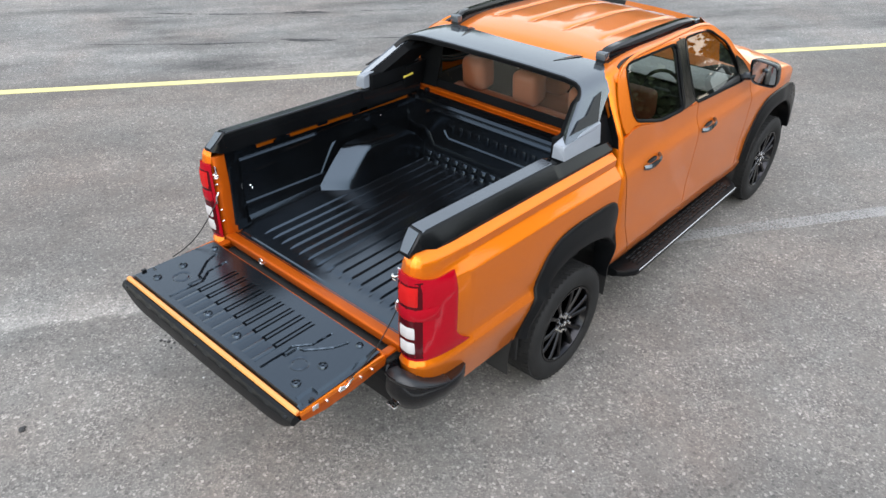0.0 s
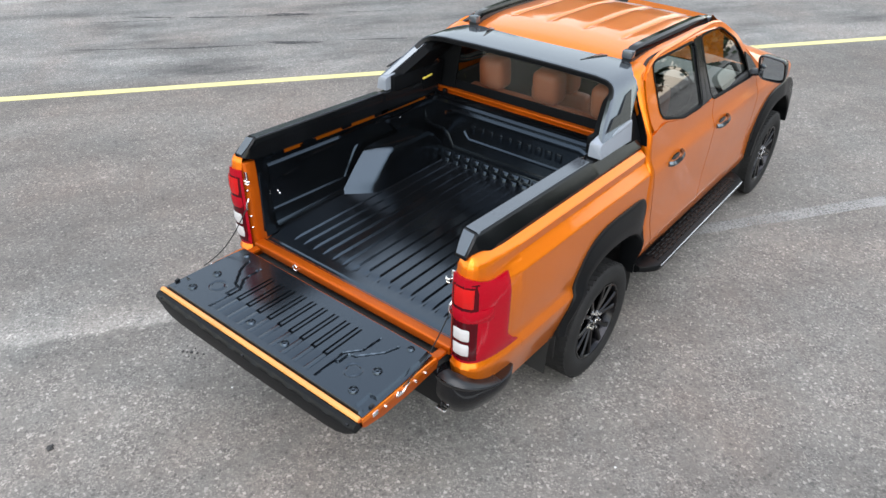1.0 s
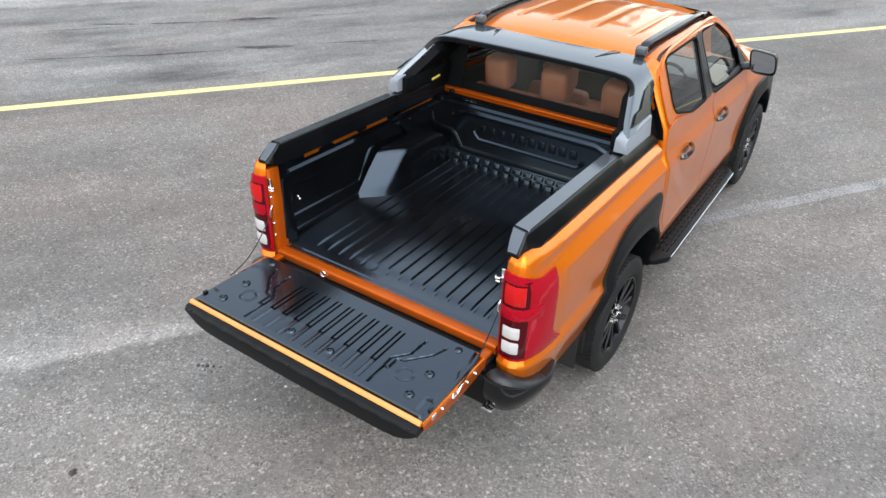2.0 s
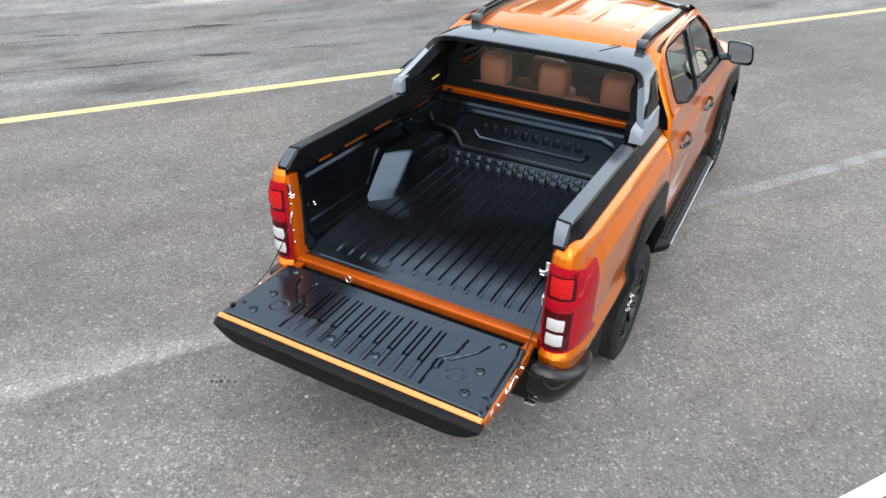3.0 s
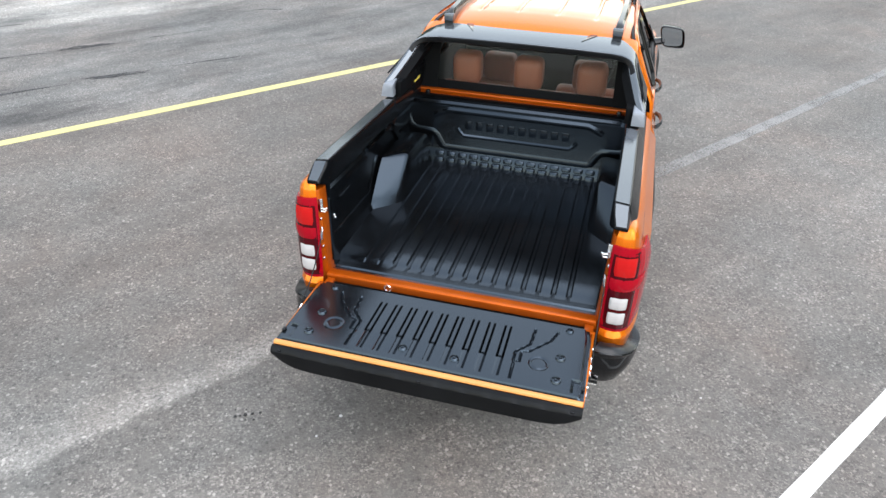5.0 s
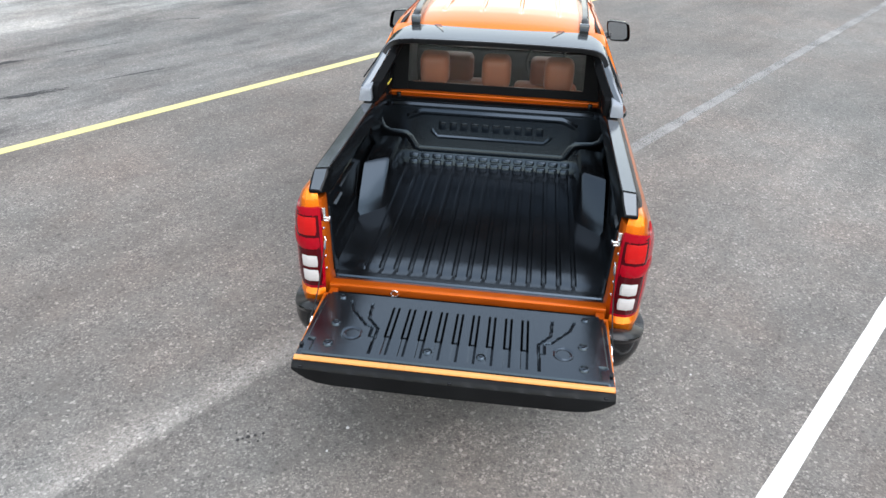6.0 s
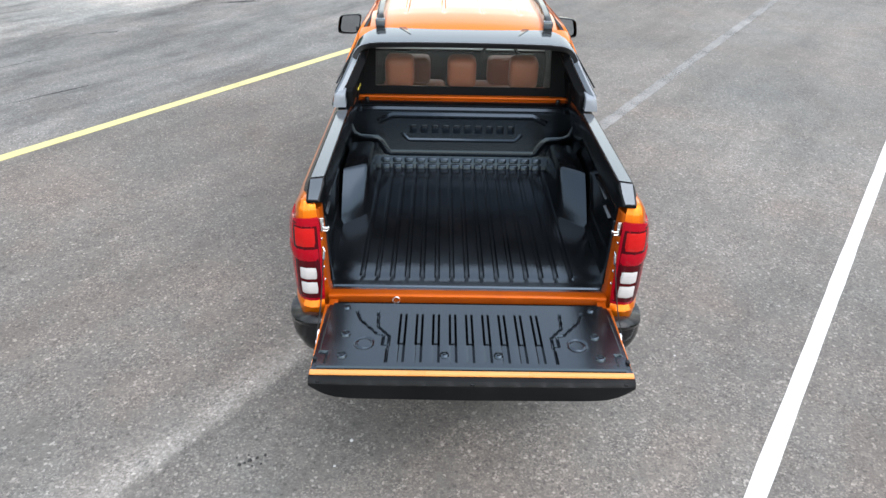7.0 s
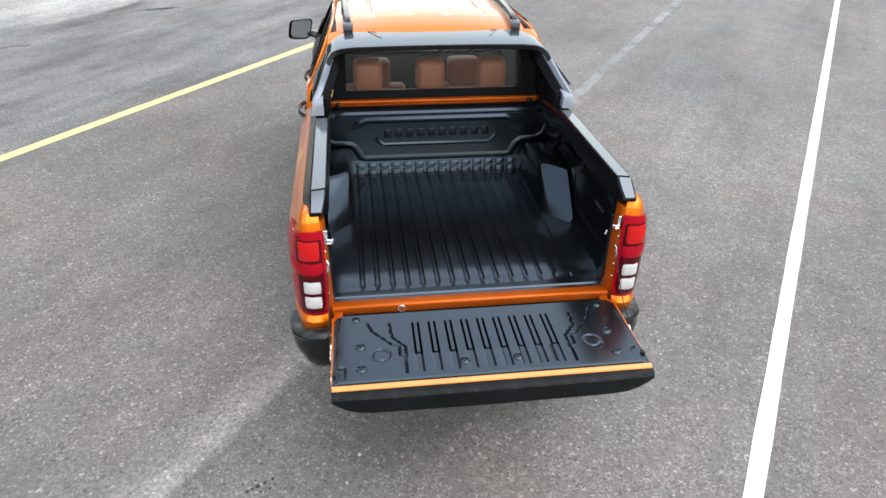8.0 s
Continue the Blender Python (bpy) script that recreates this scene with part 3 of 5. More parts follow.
def bumper():
    def level(z, u):
        """The top of the corner falls away where it wraps round to the flank."""
        f = min(1.0, max(0.0, (u - 1.5) / 5.0))
        return z - 0.74 * max(0.0, z - 0.70) * f * f * (3 - 2 * f)

    bm = bmesh.new()
    outline = [(-0.06, 0.555), (-0.098, 0.580), (-0.104, 0.70), (-0.096, 0.765), (-0.07, 0.780), (0.05, 0.780), (0.05, 0.555)]
    add_prism(bm, outline, lambda a, b, e: ((-0.74, 0.74)[e], a, b), 0.006)
    ob = part("rear_bumper", bm, CLADDING, truck, "black rear bumper with gloss corners")
    for side in (-1, 1):
        bm, rows = bmesh.new(), []
        for u in spread(0, 9.2, 28):
            fade = lerp([(0, 1), (7.6, 1), (8.6, 0.75), (9.2, 0.35)], u)
            row = []
            for z, out in ((0.775, -0.03), (0.800, -0.02), (0.804, 0.030), (0.800, 0.048), (0.792, 0.054), (0.770, 0.050), (0.762, 0.046), (0.70, 0.052), (0.66, 0.046), (0.59, 0.016), (0.574, 0.002), (0.562, -0.03), (0.560, -0.08)):
                q = tail_point(u, out * fade + lerp([(0, 0), (6, 0), (9.2, -0.012)], u))
                row.append((side * q.x, q.y - 0.050 * max(0, 1 - u / 6), level(z, u)))
            rows.append(row)
        inner = [(side * 0.70, p[1] + 0.03, p[2]) for p in rows[0]]
        outer = [(side * (abs(p[0]) - 0.06), p[1] + 0.01, p[2]) for p in rows[-1]]
        add_grid(bm, [[(side * 0.68, p[1] + 0.10, p[2]) for p in inner], inner] + rows + [outer])
        part("bumper_corner", bm, GLOSS, ob, "gloss black bumper corner", 30)
        bm, rows = bmesh.new(), []
        for u in spread(0.2, 6.6, 20):
            row = []
            for z, out in ((0.809, -0.012), (0.811, 0.018), (0.806, 0.040), (0.796, 0.050)):
                q = tail_point(u, out)
                row.append((side * q.x, q.y - 0.050 * max(0, 1 - u / 6), level(z, u)))
            rows.append(row)
        add_grid(bm, rows)
        part("step_pad", thick(bm, -0.006), BUMPERTOP, ob, "satin dark grey top of the bumper corner")
    box("tow_bracket", (0.745, -0.102, 0.574), (0.060, 0.03, 0.016), CHROME, ob, 0.006, "bright metal bracket under the bumper")


def sill_and_tailgate():
    """The orange sill below the opening and the lowered tailgate."""
    bm = bmesh.new()
    outline = [(0.05, 0.893), (-0.010, 0.898), (-0.020, 0.893), (-0.022, 0.884), (-0.021, 0.852), (-0.012, 0.846), (0.05, 0.846)]
    add_prism(bm, outline, lambda a, b, e: ((-0.72, 0.72)[e], a, b), 0.002)
    sill = part("bed_sill", bm, SHADEORANGE, truck)
    part("hook", tube(bmesh.new(), [(-0.37 + 0.018 * math.cos(a), -0.026, 0.872 + 0.018 * math.sin(a)) for a in spread(0.6, 6.1, 14)], 0.004), CHROME, sill, "small bright ring on the sill")
    # black boxes fill the shut gap, standing in for the shade inside it
    box("gap_shade", (0, -0.025, 0.80), (1.40, 0.09, 0.03), DARK, sill, 0.004)
    box("gap_shade_back", (0, 0.025, 0.83), (1.40, 0.03, 0.034), DARK, sill, 0.002)
    # tailgate: a shallow tray of orange steel
    bm = bmesh.new()
    outline = [(-0.105, 0.902), (-0.100, 0.885), (-0.115, 0.835), (-0.30, 0.822), (-0.48, 0.818), (-0.595, 0.838), (-0.629, 0.868), (-0.634, 0.898), (-0.629, 0.905), (-0.612, 0.905), (-0.608, 0.880), (-0.126, 0.880), (-0.122, 0.902)]
    add_prism(bm, outline, lambda a, b, e: ((-0.722, 0.722)[e], a, b), 0.004)
    gate = part("tailgate", bm, SHADEORANGE, truck, "open orange tailgate with black inner liner")
    for side in (-1, 1):
        box("gate_rim", (side * 0.7165, -0.365, 0.887), (0.0115, 0.50, 0.027), ORANGE, gate, 0.002)
    # inner liner with pressed slots, and a bent slot at either side
    slots = [-0.325 + 0.0806 * i for i in range(9)]
    bends = []
    for side in (-1, 1):
        bends.append(([(side * x, y) for x, y in ((0.388, -0.565), (0.386, -0.452), (0.384, -0.385), (0.444, -0.312), (0.452, -0.20))], 0.0032, 0.013))
        bends.append(([(side * x, y) for x, y in ((0.386, -0.446), (0.412, -0.446), (0.412, -0.376), (0.446, -0.366), (0.535, -0.262), (0.562, -0.19))], 0.0032, 0.012))
    rings = [(side * 0.500, -0.437, 0.040) for side in (-1, 1)]

    def off(path, x, y):
        best = 9.0
        for (ax, ay), (bx, by) in zip(path, path[1:]):
            ux, uy = bx - ax, by - ay
            t = min(1.0, max(0.0, ((x - ax) * ux + (y - ay) * uy) / (ux * ux + uy * uy)))
            best = min(best, math.hypot(x - ax - t * ux, y - ay - t * uy))
        return best

    xs = {-0.720, -0.715, -0.703, -0.692, -0.668, -0.655, 0.655, 0.668, 0.692, 0.703, 0.715, 0.720}
    for c in slots:
        for d in (0.0075, 0.0100, 0.0135, 0.0170, 0.0195):
            xs.update((c - d, c + d))
    xs = sorted(xs | set(spread(-0.64, -0.372, 68)) | set(spread(0.372, 0.64, 68)))
    ys = sorted({-0.120, -0.126, -0.205, -0.2105, -0.4295, -0.432, -0.4385, -0.445, -0.4475, -0.5085, -0.5125, -0.560, -0.5645, -0.568, -0.580, -0.584, -0.598, -0.606} | set(spread(-0.15, -0.58, 104)))
    bm, rows = bmesh.new(), []
    for x in xs:
        row = []
        for y in ys:
            z = 0.921
            if abs(x) > 0.717 or y > -0.122 or y < -0.602:
                z = 0.906
            elif abs(x) > 0.698 or (abs(x) > 0.66 and -0.582 < y < -0.495):
                z = 0.9085
            c = min(slots, key=lambda s: abs(s - x))
            d = abs(x - c)
            groove = max(0.0, 1 - abs(d - 0.0135) / 0.006)
            if -0.439 < y < -0.210:
                z -= 0.020 * groove
            elif -0.565 < y < -0.43 and x > c:
                z -= 0.007 * groove
            elif -0.565 < y < -0.43:
                z -= 0.002 * groove
            if d < 0.0136:
                z = min(z, 0.921 - 0.018 * max(0.0, 1 - abs(y + 0.4385) / 0.0065))
            if 0.372 < abs(x) < 0.64 and -0.58 < y < -0.15:
                for path, w, deep in bends:
                    if path[0][0] * x > 0:
                        z -= deep * max(0.0, 1 - (off(path, x, y) / (2 * w)) ** 2)
                for cx, cy, r in rings:
                    z -= 0.004 * max(0.0, 1 - (abs(math.hypot(x - cx, y - cy) - r) / 0.008) ** 2)
            row.append((x * lerp([(-0.64, 1.0), (-0.2, 0.985), (-0.12, 0.968)], y), y, max(z, 0.897)))
        rows.append(row)
    add_grid(bm, rows)
    part("tailgate_liner", bm, FLOORLINER, gate, "black ribbed plastic tailgate liner", 25)
    for x, y, r in ((0.587, -0.374, 0.021), (0.587, -0.527, 0.021), (0.123, -0.516, 0.019), (0.605, -0.165, 0.016)):
        for side in (-1, 1):
            bm = bmesh.new()
            lathe(bm, [(r + 0.004, -0.002), (r, 0.007), (r * 0.75, 0.010), (r * 0.62, 0.004), (r * 0.36, 0.004), (r * 0.3, 0.009), (0.0005, 0.010)], Matrix.Translation((side * x, y, 0.921)) @ Matrix.Rotation(radians(-90), 4, "Y"), 20)
            part("liner_plug", bm, FLOORLINER, gate)
    bm = bmesh.new()
    outline = [(-0.612, 0.906), (-0.616, 0.916), (-0.632, 0.915), (-0.638, 0.902), (-0.630, 0.895)]
    add_prism(bm, outline, lambda a, b, e: ((-0.718, 0.718)[e], a, b), 0.002)
    part("top_edge", bm, EDGE, gate, "pale glossy strip along the tailgate edge")
    # dark lip along the free edge, cut back at its ends, with a scalloped upper border
    bm, rows = bmesh.new(), []
    for x in sorted(set(spread(-0.722, 0.722, 91) + [-0.69, 0.69, -0.63, 0.63])):
        e = abs(x)
        low = lerp([(0, 0.782), (0.55, 0.785), (0.61, 0.791), (0.66, 0.808), (0.70, 0.834), (0.722, 0.852)], e)
        step = ((e + 0.03) / 0.118) % 1.0
        notch = 0.003 * min(1.0, max(0.0, 8 * (abs(step - 0.5) - 0.28)))
        out = lerp([(0, -0.008), (0.5, -0.006), (0.722, 0.0)], e)
        rows.append([(x, -0.612, 0.885), (x, -0.641, 0.900), (x, -0.655 + out + notch, 0.896 - notch * 0.4), (x, -0.661 + out + notch * 0.7, 0.888 - notch), (x, -0.667 + out, 0.878), (x, -0.668 + out, 0.872),
                     (x, -0.662 + out, low + 0.008), (x, -0.652 + out, low), (x, -0.612, low + 0.006)])
    made = add_grid(bm, rows, close=True)
    bm.faces.new(made[0])
    bm.faces.new(made[-1])
    lip = part("tailgate_lip", bm, CLADDING, gate, "dark grey textured lip on the tailgate edge", 30)
    for x in (-0.68, 0.0, 0.68):
        box("lip_button", (x, -0.660 if x else -0.670, 0.884), (0.018, 0.012, 0.012), GLOSS, lip, 0.003)
    for side in (-1, 1):
        box("latch_plate", (side * 0.7235, -0.535, 0.876), (0.006, 0.034, 0.026), CHROME, gate, 0.002, "bright steel tailgate latch")
        box("latch_notch", (side * 0.709, -0.540, 0.915), (0.016, 0.026, 0.012), GLOSS, gate, 0.003)
        part("cable_anchor", tube(bmesh.new(), [(side * 0.7255, y, z) for y, z in ((-0.315, 0.897), (-0.335, 0.890), (-0.350, 0.874), (-0.372, 0.868), (-0.398, 0.872), (-0.404, 0.882), (-0.388, 0.887), (-0.366, 0.879))], 0.0055), CHROME, gate, "bright hook for the stay cable")
        for y in (-0.20, -0.27, -0.47):
            bm = bmesh.new()
            bmesh.ops.create_cone(bm, cap_ends=True, segments=10, radius1=0.008, radius2=0.006, depth=0.008, matrix=Matrix.Translation((side * 0.725, y, 0.868)) @ Matrix.Rotation(radians(90), 4, "Y"))
            part("bolt", bm, CHROME, gate)
        box("hinge", (side * 0.69, -0.070, 0.868), (0.045, 0.09, 0.020), SHADEORANGE, gate, 0.005)


def bed_liner():
    """The black liner of the load bed: ribbed floor, side walls, wheel boxes, front wall."""
    grooves = [-0.561 + 0.0802 * i for i in range(15)]
    bm, rows = bmesh.new(), []
    xs = {-0.765, -0.735, -0.66, 0.66, 0.735, 0.765}
    for c in grooves:
        xs.update((c - 0.0155, c - 0.007, c + 0.007, c + 0.0155))
    ys = [0.0, 0.006, 0.045, 0.052, 0.075, 0.082, 0.118, 0.150, 0.175, 0.205] + spread(0.3, 1.56, 10)
    for x in sorted(xs):
        row = []
        c = min(grooves, key=lambda s: abs(s - x))
        for y in ys:
            z = 0.888 + lerp([(0.0, 0.006), (0.045, 0.006), (0.052, -0.004), (0.075, -0.004), (0.082, 0.004), (0.118, 0.003), (0.150, 0.002), (0.175, 0.009), (0.205, 0.013), (2, 0.013)], y)
            if abs(x - c) < 0.008:
                z -= lerp([(0.15, 0.0), (0.175, 0.008), (0.205, 0.011), (0.7, 0.010), (1.15, 0.005), (2, 0.004)], y)
            row.append((x if abs(x) < 0.7 else math.copysign(lerp([(0.0, 0.712), (0.12, 0.716), (0.18, abs(x))], y), x), y, z))
        rows.append(row)
    add_grid(bm, rows)
    bed = part("bed_liner", bm, FLOORLINER, truck, "black plastic bed liner with ribbed floor", 25)
    for side in (-1, 1):
        bm, rows = bmesh.new(), []
        profile = [(0.733, 0.896), (0.741, 0.915), (0.755, 0.935), (0.761, 1.02), (0.769, 1.03), (0.773, 1.21), (0.763, 1.222), (0.765, 1.30), (0.778, 1.315), (0.778, 1.360), (0.750, 1.392), (0.750, 1.407)]
        for y in [0.062, 0.08, 0.10, 0.13, 0.17] + spread(0.25, 1.58, 18):
            pinch = lerp([(0.02, 0.065), (0.10, 0.065), (0.17, 0.0)], y)
            rows.append([(side * max(0.714 + 0.018 * max(0.0, (z - 0.9) / 0.5), x - pinch), y, z - drop(y) * (z > 1.0)) for x, z in profile])
        add_grid(bm, rows)
        wall = part("liner_wall", thick(bm, 0.006), LINER, bed, angle=25)
        # wheel box
        bm, rows = bmesh.new(), []
        section = [(0.72, 0), (0.66, 0.05), (0.60, 0.12), (0.585, 0.30), (0.578, 0.75), (0.574, 1.0)]
        for y, top in ((0.735, 0.895), (0.745, 0.905), (0.772, 0.945), (0.81, 0.988), (0.87, 1.057), (0.94, 1.128), (0.965, 1.148), (0.995, 1.156), (1.38, 1.150), (1.46, 1.11), (1.56, 1.02)):
            skew = lerp([(0.89, 1.02), (1.05, 0.85), (1.16, 0.66)], top) if y < 1.1 else 0.60 * (1.56 - y) / 0.46
            rows.append([(side * x, y + skew * (0.70 - x), z) for x, z in ((0.742, top), (0.70, top), (0.622, top), (0.604, top - min(0.005, top - 0.89)), (0.590, max(0.888, top - 0.026)), (0.578, 0.888))])
        add_grid(bm, rows)
        part("wheel_box", bm, LINER, wall, angle=30)
        bm = bmesh.new()
        inward = (-side, 0, 0)
        face = [(side * 0.766, y, z) for y, z in ((0.12, 1.005), (0.45, 0.998), (0.60, 0.985), (0.675, 0.962), (0.725, 0.968), (0.765, 1.0), (0.805, 1.06), (0.86, 1.14), (0.90, 1.185), (0.95, 1.205), (1.05, 1.208))]
        ridge(bm, face, inward, 0.046, 0.008, 0.45)
        ridge(bm, [(side * 0.764, y, z) for y, z in ((0.12, 0.925), (0.30, 0.925))], inward, 0.030, 0.012, 0.3)
        ridge(bm, [(side * 0.768, y, 1.205) for y in (0.27, 0.41)], inward, 0.036, 0.026, 0.3)
        ridge(bm, [(side * 0.768, y, 1.256) for y in (0.39, 0.70)], inward, 0.036, 0.026, 0.3)
        ridge(bm, [(side * 0.768, y, 1.285) for y in (0.74, 1.05)], inward, 0.030, 0.022, 0.3)
        ridge(bm, [(side * 0.776, y, 1.335) for y in (0.10, 0.24)], inward, 0.050, 0.014, 0.3)
        ridge(bm, [(side * 0.776, y, 1.33) for y in (0.42, 0.54)], inward, 0.050, 0.022, 0.3)
        ridge(bm, [(side * 0.768, y, z) for y, z in ((1.18, 1.26), (1.27, 1.16), (1.36, 1.16))], inward, 0.060, 0.030)
        ridge(bm, [(side * x, y, z) for x, y, z in ((0.715, 0.06, 0.94), (0.727, 0.08, 1.30))], inward, 0.030, 0.012)
        part("wall_ribs", bm, LINER, wall, angle=30)
        # strip in the shaded orange, laid over the flange to darken it
        bm = bmesh.new()
        add_grid(bm, [[(side * x, y, z - drop(y)) for x, z in ((0.756, 1.396), (0.752, 1.401), (0.752, 1.428))] for y in spread(0.09, 1.60, 8)])
        part("rail_flange", thick(bm, -0.003), SHADEORANGE, wall, "flange strip under the cap in shaded orange")
        box("rail_cover", (side * 0.737, 1.33, 1.372), (0.012, 0.60, 0.085), TRIM, wall, 0.003)
        for y in (0.16, 0.46, 0.78, 1.12):
            box("liner_clip", (side * 0.742, y, 1.388 - drop(y)), (0.022, 0.075, 0.045), LINER, wall, 0.005)
        for y, z in ((0.22, 1.12), (0.23, 1.10), (1.30, 1.24)):
            bm = bmesh.new()
            bmesh.ops.create_uvsphere(bm, u_segments=10, v_segments=6, radius=0.008, matrix=Matrix.Translation((side * 0.764, y, z)))
            part("liner_screw", bm, CHROME, wall)
    # front wall
    bm, rows = bmesh.new(), []
    for x in spread(-0.785, 0.785, 25):
        rows.append([(x, 1.50, 0.888), (x, 1.532, 0.893), (x, 1.545, 0.955), (x, 1.552, 0.966), (x, 1.560, 0.990), (x, 1.562, 1.30), (x, 1.575, 1.325), (x, 1.575, 1.345), (x, 1.64, 1.352)])
    add_grid(bm, rows)
    front = part("front_wall", bm, LINER, bed, angle=25)
    bm = bmesh.new()
    out = (0, -1, 0)
    for path, width, height in (
            ([(-0.780, 1.205), (-0.752, 1.135), (-0.70, 1.108), (-0.585, 1.102), (-0.560, 1.080), (-0.518, 1.008), (-0.495, 0.996), (0.495, 0.996), (0.518, 1.008), (0.560, 1.080), (0.585, 1.102), (0.70, 1.108), (0.752, 1.135), (0.780, 1.205)], 0.070, 0.010),
            ([(-0.575, 1.228), (-0.545, 1.246), (-0.475, 1.274), (0.475, 1.274), (0.545, 1.246), (0.575, 1.228)], 0.050, 0.012),
            ([(-0.412, 1.150), (-0.395, 1.125), (-0.365, 1.098), (0.365, 1.098), (0.395, 1.125), (0.412, 1.150)], 0.036, 0.009),
            ([(-0.68, 1.318), (0.68, 1.318)], 0.036, 0.014)):
        ridge(bm, [(x, 1.562, z) for x, z in path], out, width, height, 0.20)
    part("pressed_frame", bm, LINER, front)
    # the pressed name is kept as plain bars
    for i in range(10):
        box("pressed_bar", (-0.335 + 0.0745 * i, 1.560, 1.182), (0.046, 0.014, 0.060), LINER, front, 0.003)
    # two rows of rounded pads where the wall meets the floor
    for i in range(14):
        x = -0.53 + 0.0815 * i
        for low, high in (((1.512, 0.890), (1.525, 0.932)), ((1.531, 0.940), (1.546, 0.972))):
            mid, run = Vector((x, (low[0] + high[0]) / 2, (low[1] + high[1]) / 2)), Vector((0, high[0] - low[0], high[1] - low[1]))
            m = Matrix.Translation(mid) @ Matrix.Rotation(math.atan2(run.z, run.y), 4, "X")
            box("floor_pad", None, (0.062, run.length, 0.020), LINER, front, 0.009, m=m)


def sports_bar():
    """The roll-over styling bar behind the cab."""
    stations = [(0.802, 1.566, 1.160, 1.49, 0.84, 0.54), (0.765, 1.626, 1.240, 1.580, 0.84, 0.54), (0.738, 1.676, 1.320, 1.665, 0.84, 0.54), (0.714, 1.722, 1.390, 1.755, 0.82, 0.57), (0.705, 1.741, 1.414, 1.775, 0.76, 0.65),
                (0.694, 1.755, 1.430, 1.795, 0.66, 0.75), (0.681, 1.767, 1.443, 1.815, 0.52, 0.85), (0.664, 1.776, 1.455, 1.835, 0.38, 0.92), (0.640, 1.783, 1.466, 1.845, 0.22, 0.97), (0.615, 1.787, 1.475, 1.850, 0.12, 0.99), (0.540, 1.791, 1.487, 1.855, 0.04, 1.0), (0.30, 1.793, 1.496, 1.860, 0.01, 1.0)]
    full = [(x, z, a, b, nx, nz) for x, z, a, b, nx, nz in stations] + [(0, 1.794, 1.498, 1.860, 0, 1)] + [(-x, z, a, b, -nx, nz) for x, z, a, b, nx, nz in reversed(stations)]
    bm, rows = bmesh.new(), []
    for x, z, a, b, nx, nz in full:
        t = lerp([(0.5, 0.026), (0.62, 0.034), (0.70, 0.048)], abs(x))
        rows.append([(x - nx * d, y, z - nz * d) for d, y in ((0.003, a + 0.008), (0.0, a + 0.02), (0.0, b - 0.02), (0.012, b), (t, b), (t, a + 0.02), (t - 0.008, a + 0.004), (0.014, a))])
    made = add_grid(bm, rows, close=True)
    bm.faces.new(made[0])
    bm.faces.new(made[-1])
    bar = part("sports_bar", bm, BARGREY, truck, "satin grey sports bar arching behind the cab", 24)
    bm, rows = bmesh.new(), []
    for x, z, a, b, nx, nz in full:
        if abs(x) < 0.72:
            rows.append([(x - nx * d, a + o, z - nz * d) for d, o in ((0.005, 0.006), (0.010, -0.002), (0.034, -0.001), (0.040, 0.008))])
    add_grid(bm, rows)
    part("bar_lip", thick(bm, 0.003), CLADDING, bar, "dark rear lip of the bar", 30)
    for side in (-1, 1):
        bm = bmesh.new()
        add_prism(bm, [(0.352, 1.655), (0.440, 1.842), (0.392, 1.842)], lambda a, b, e: (side * a, b, (1.788, 1.7965)[e]), 0.001)
        part("panel_gap", bm, GLOSS, bar, "black wedge between the panels of the bar")
    bm, rows = bmesh.new(), []
    for x, z, a, b, nx, nz in full:
        d2 = lerp([(0.5, 0.034), (0.62, 0.046), (0.70, 0.094)], abs(x))
        rows.append([(x - nx * d, y, z - nz * d) for d, y in ((0.020, a + 0.016), (0.020, b - 0.01), (d2, b - 0.02), (d2, a + 0.035))])
    made = add_grid(bm, rows, close=True)
    bm.faces.new(made[0])
    bm.faces.new(made[-1])
    part("bar_lining", bm, TRIM, bar, "black inner lining of the bar", 32)
    for side in (-1, 1):
        # silver foot
        bm, rows = bmesh.new(), []
        for y, low, high in ((1.138, 1.480, 1.548), (1.144, 1.480, 1.560), (1.20, 1.478, 1.572), (1.30, 1.476, 1.584), (1.44, 1.47, 1.592), (1.50, 1.468, 1.593)):
            rows.append([(side * 0.734, y, low), (side * 0.736, y, high - 0.004), (side * 0.742, y, high), (side * 0.790, y, high - 0.002), (side * 0.800, y, high - 0.010), (side * 0.812, y, low)])
        made = add_grid(bm, rows, close=True)
        bm.faces.new(made[0])
        bm.faces.new(made[-1])
        box("foot_block", (side * 0.712, 1.40, 1.52), (0.036, 0.44, 0.10), TRIM, bar, 0.006)
        part("foot", bm, SILVER, bar, "silver grey foot of the sports bar", 30)
        bm = bmesh.new()
        v = [bm.verts.new((side * (x + 0.004), y, z + 0.004)) for x, y, z in ((0.785, 1.215, 1.597), (0.757, 1.318, 1.638), (0.756, 1.395, 1.640), (0.716, 1.525, 1.700), (0.710, 1.60, 1.709), (0.787, 1.470, 1.594))]
        bm.faces.new(v)
        part("dark_inset", thick(bm, 0.01), CAPSIDE, bar, "gloss black angular inset")
        part("inset_edge", tube(bmesh.new(), [(side * 0.708, 1.615, 1.716), (side * 0.789, 1.482, 1.594)], 0.006, 6), SILVER, bar)
        box("bar_seam", (side * 0.512, 1.64, 1.784), (0.004, 0.29, 0.004), CAPSIDE, bar, 0.001)
        bm = bmesh.new()
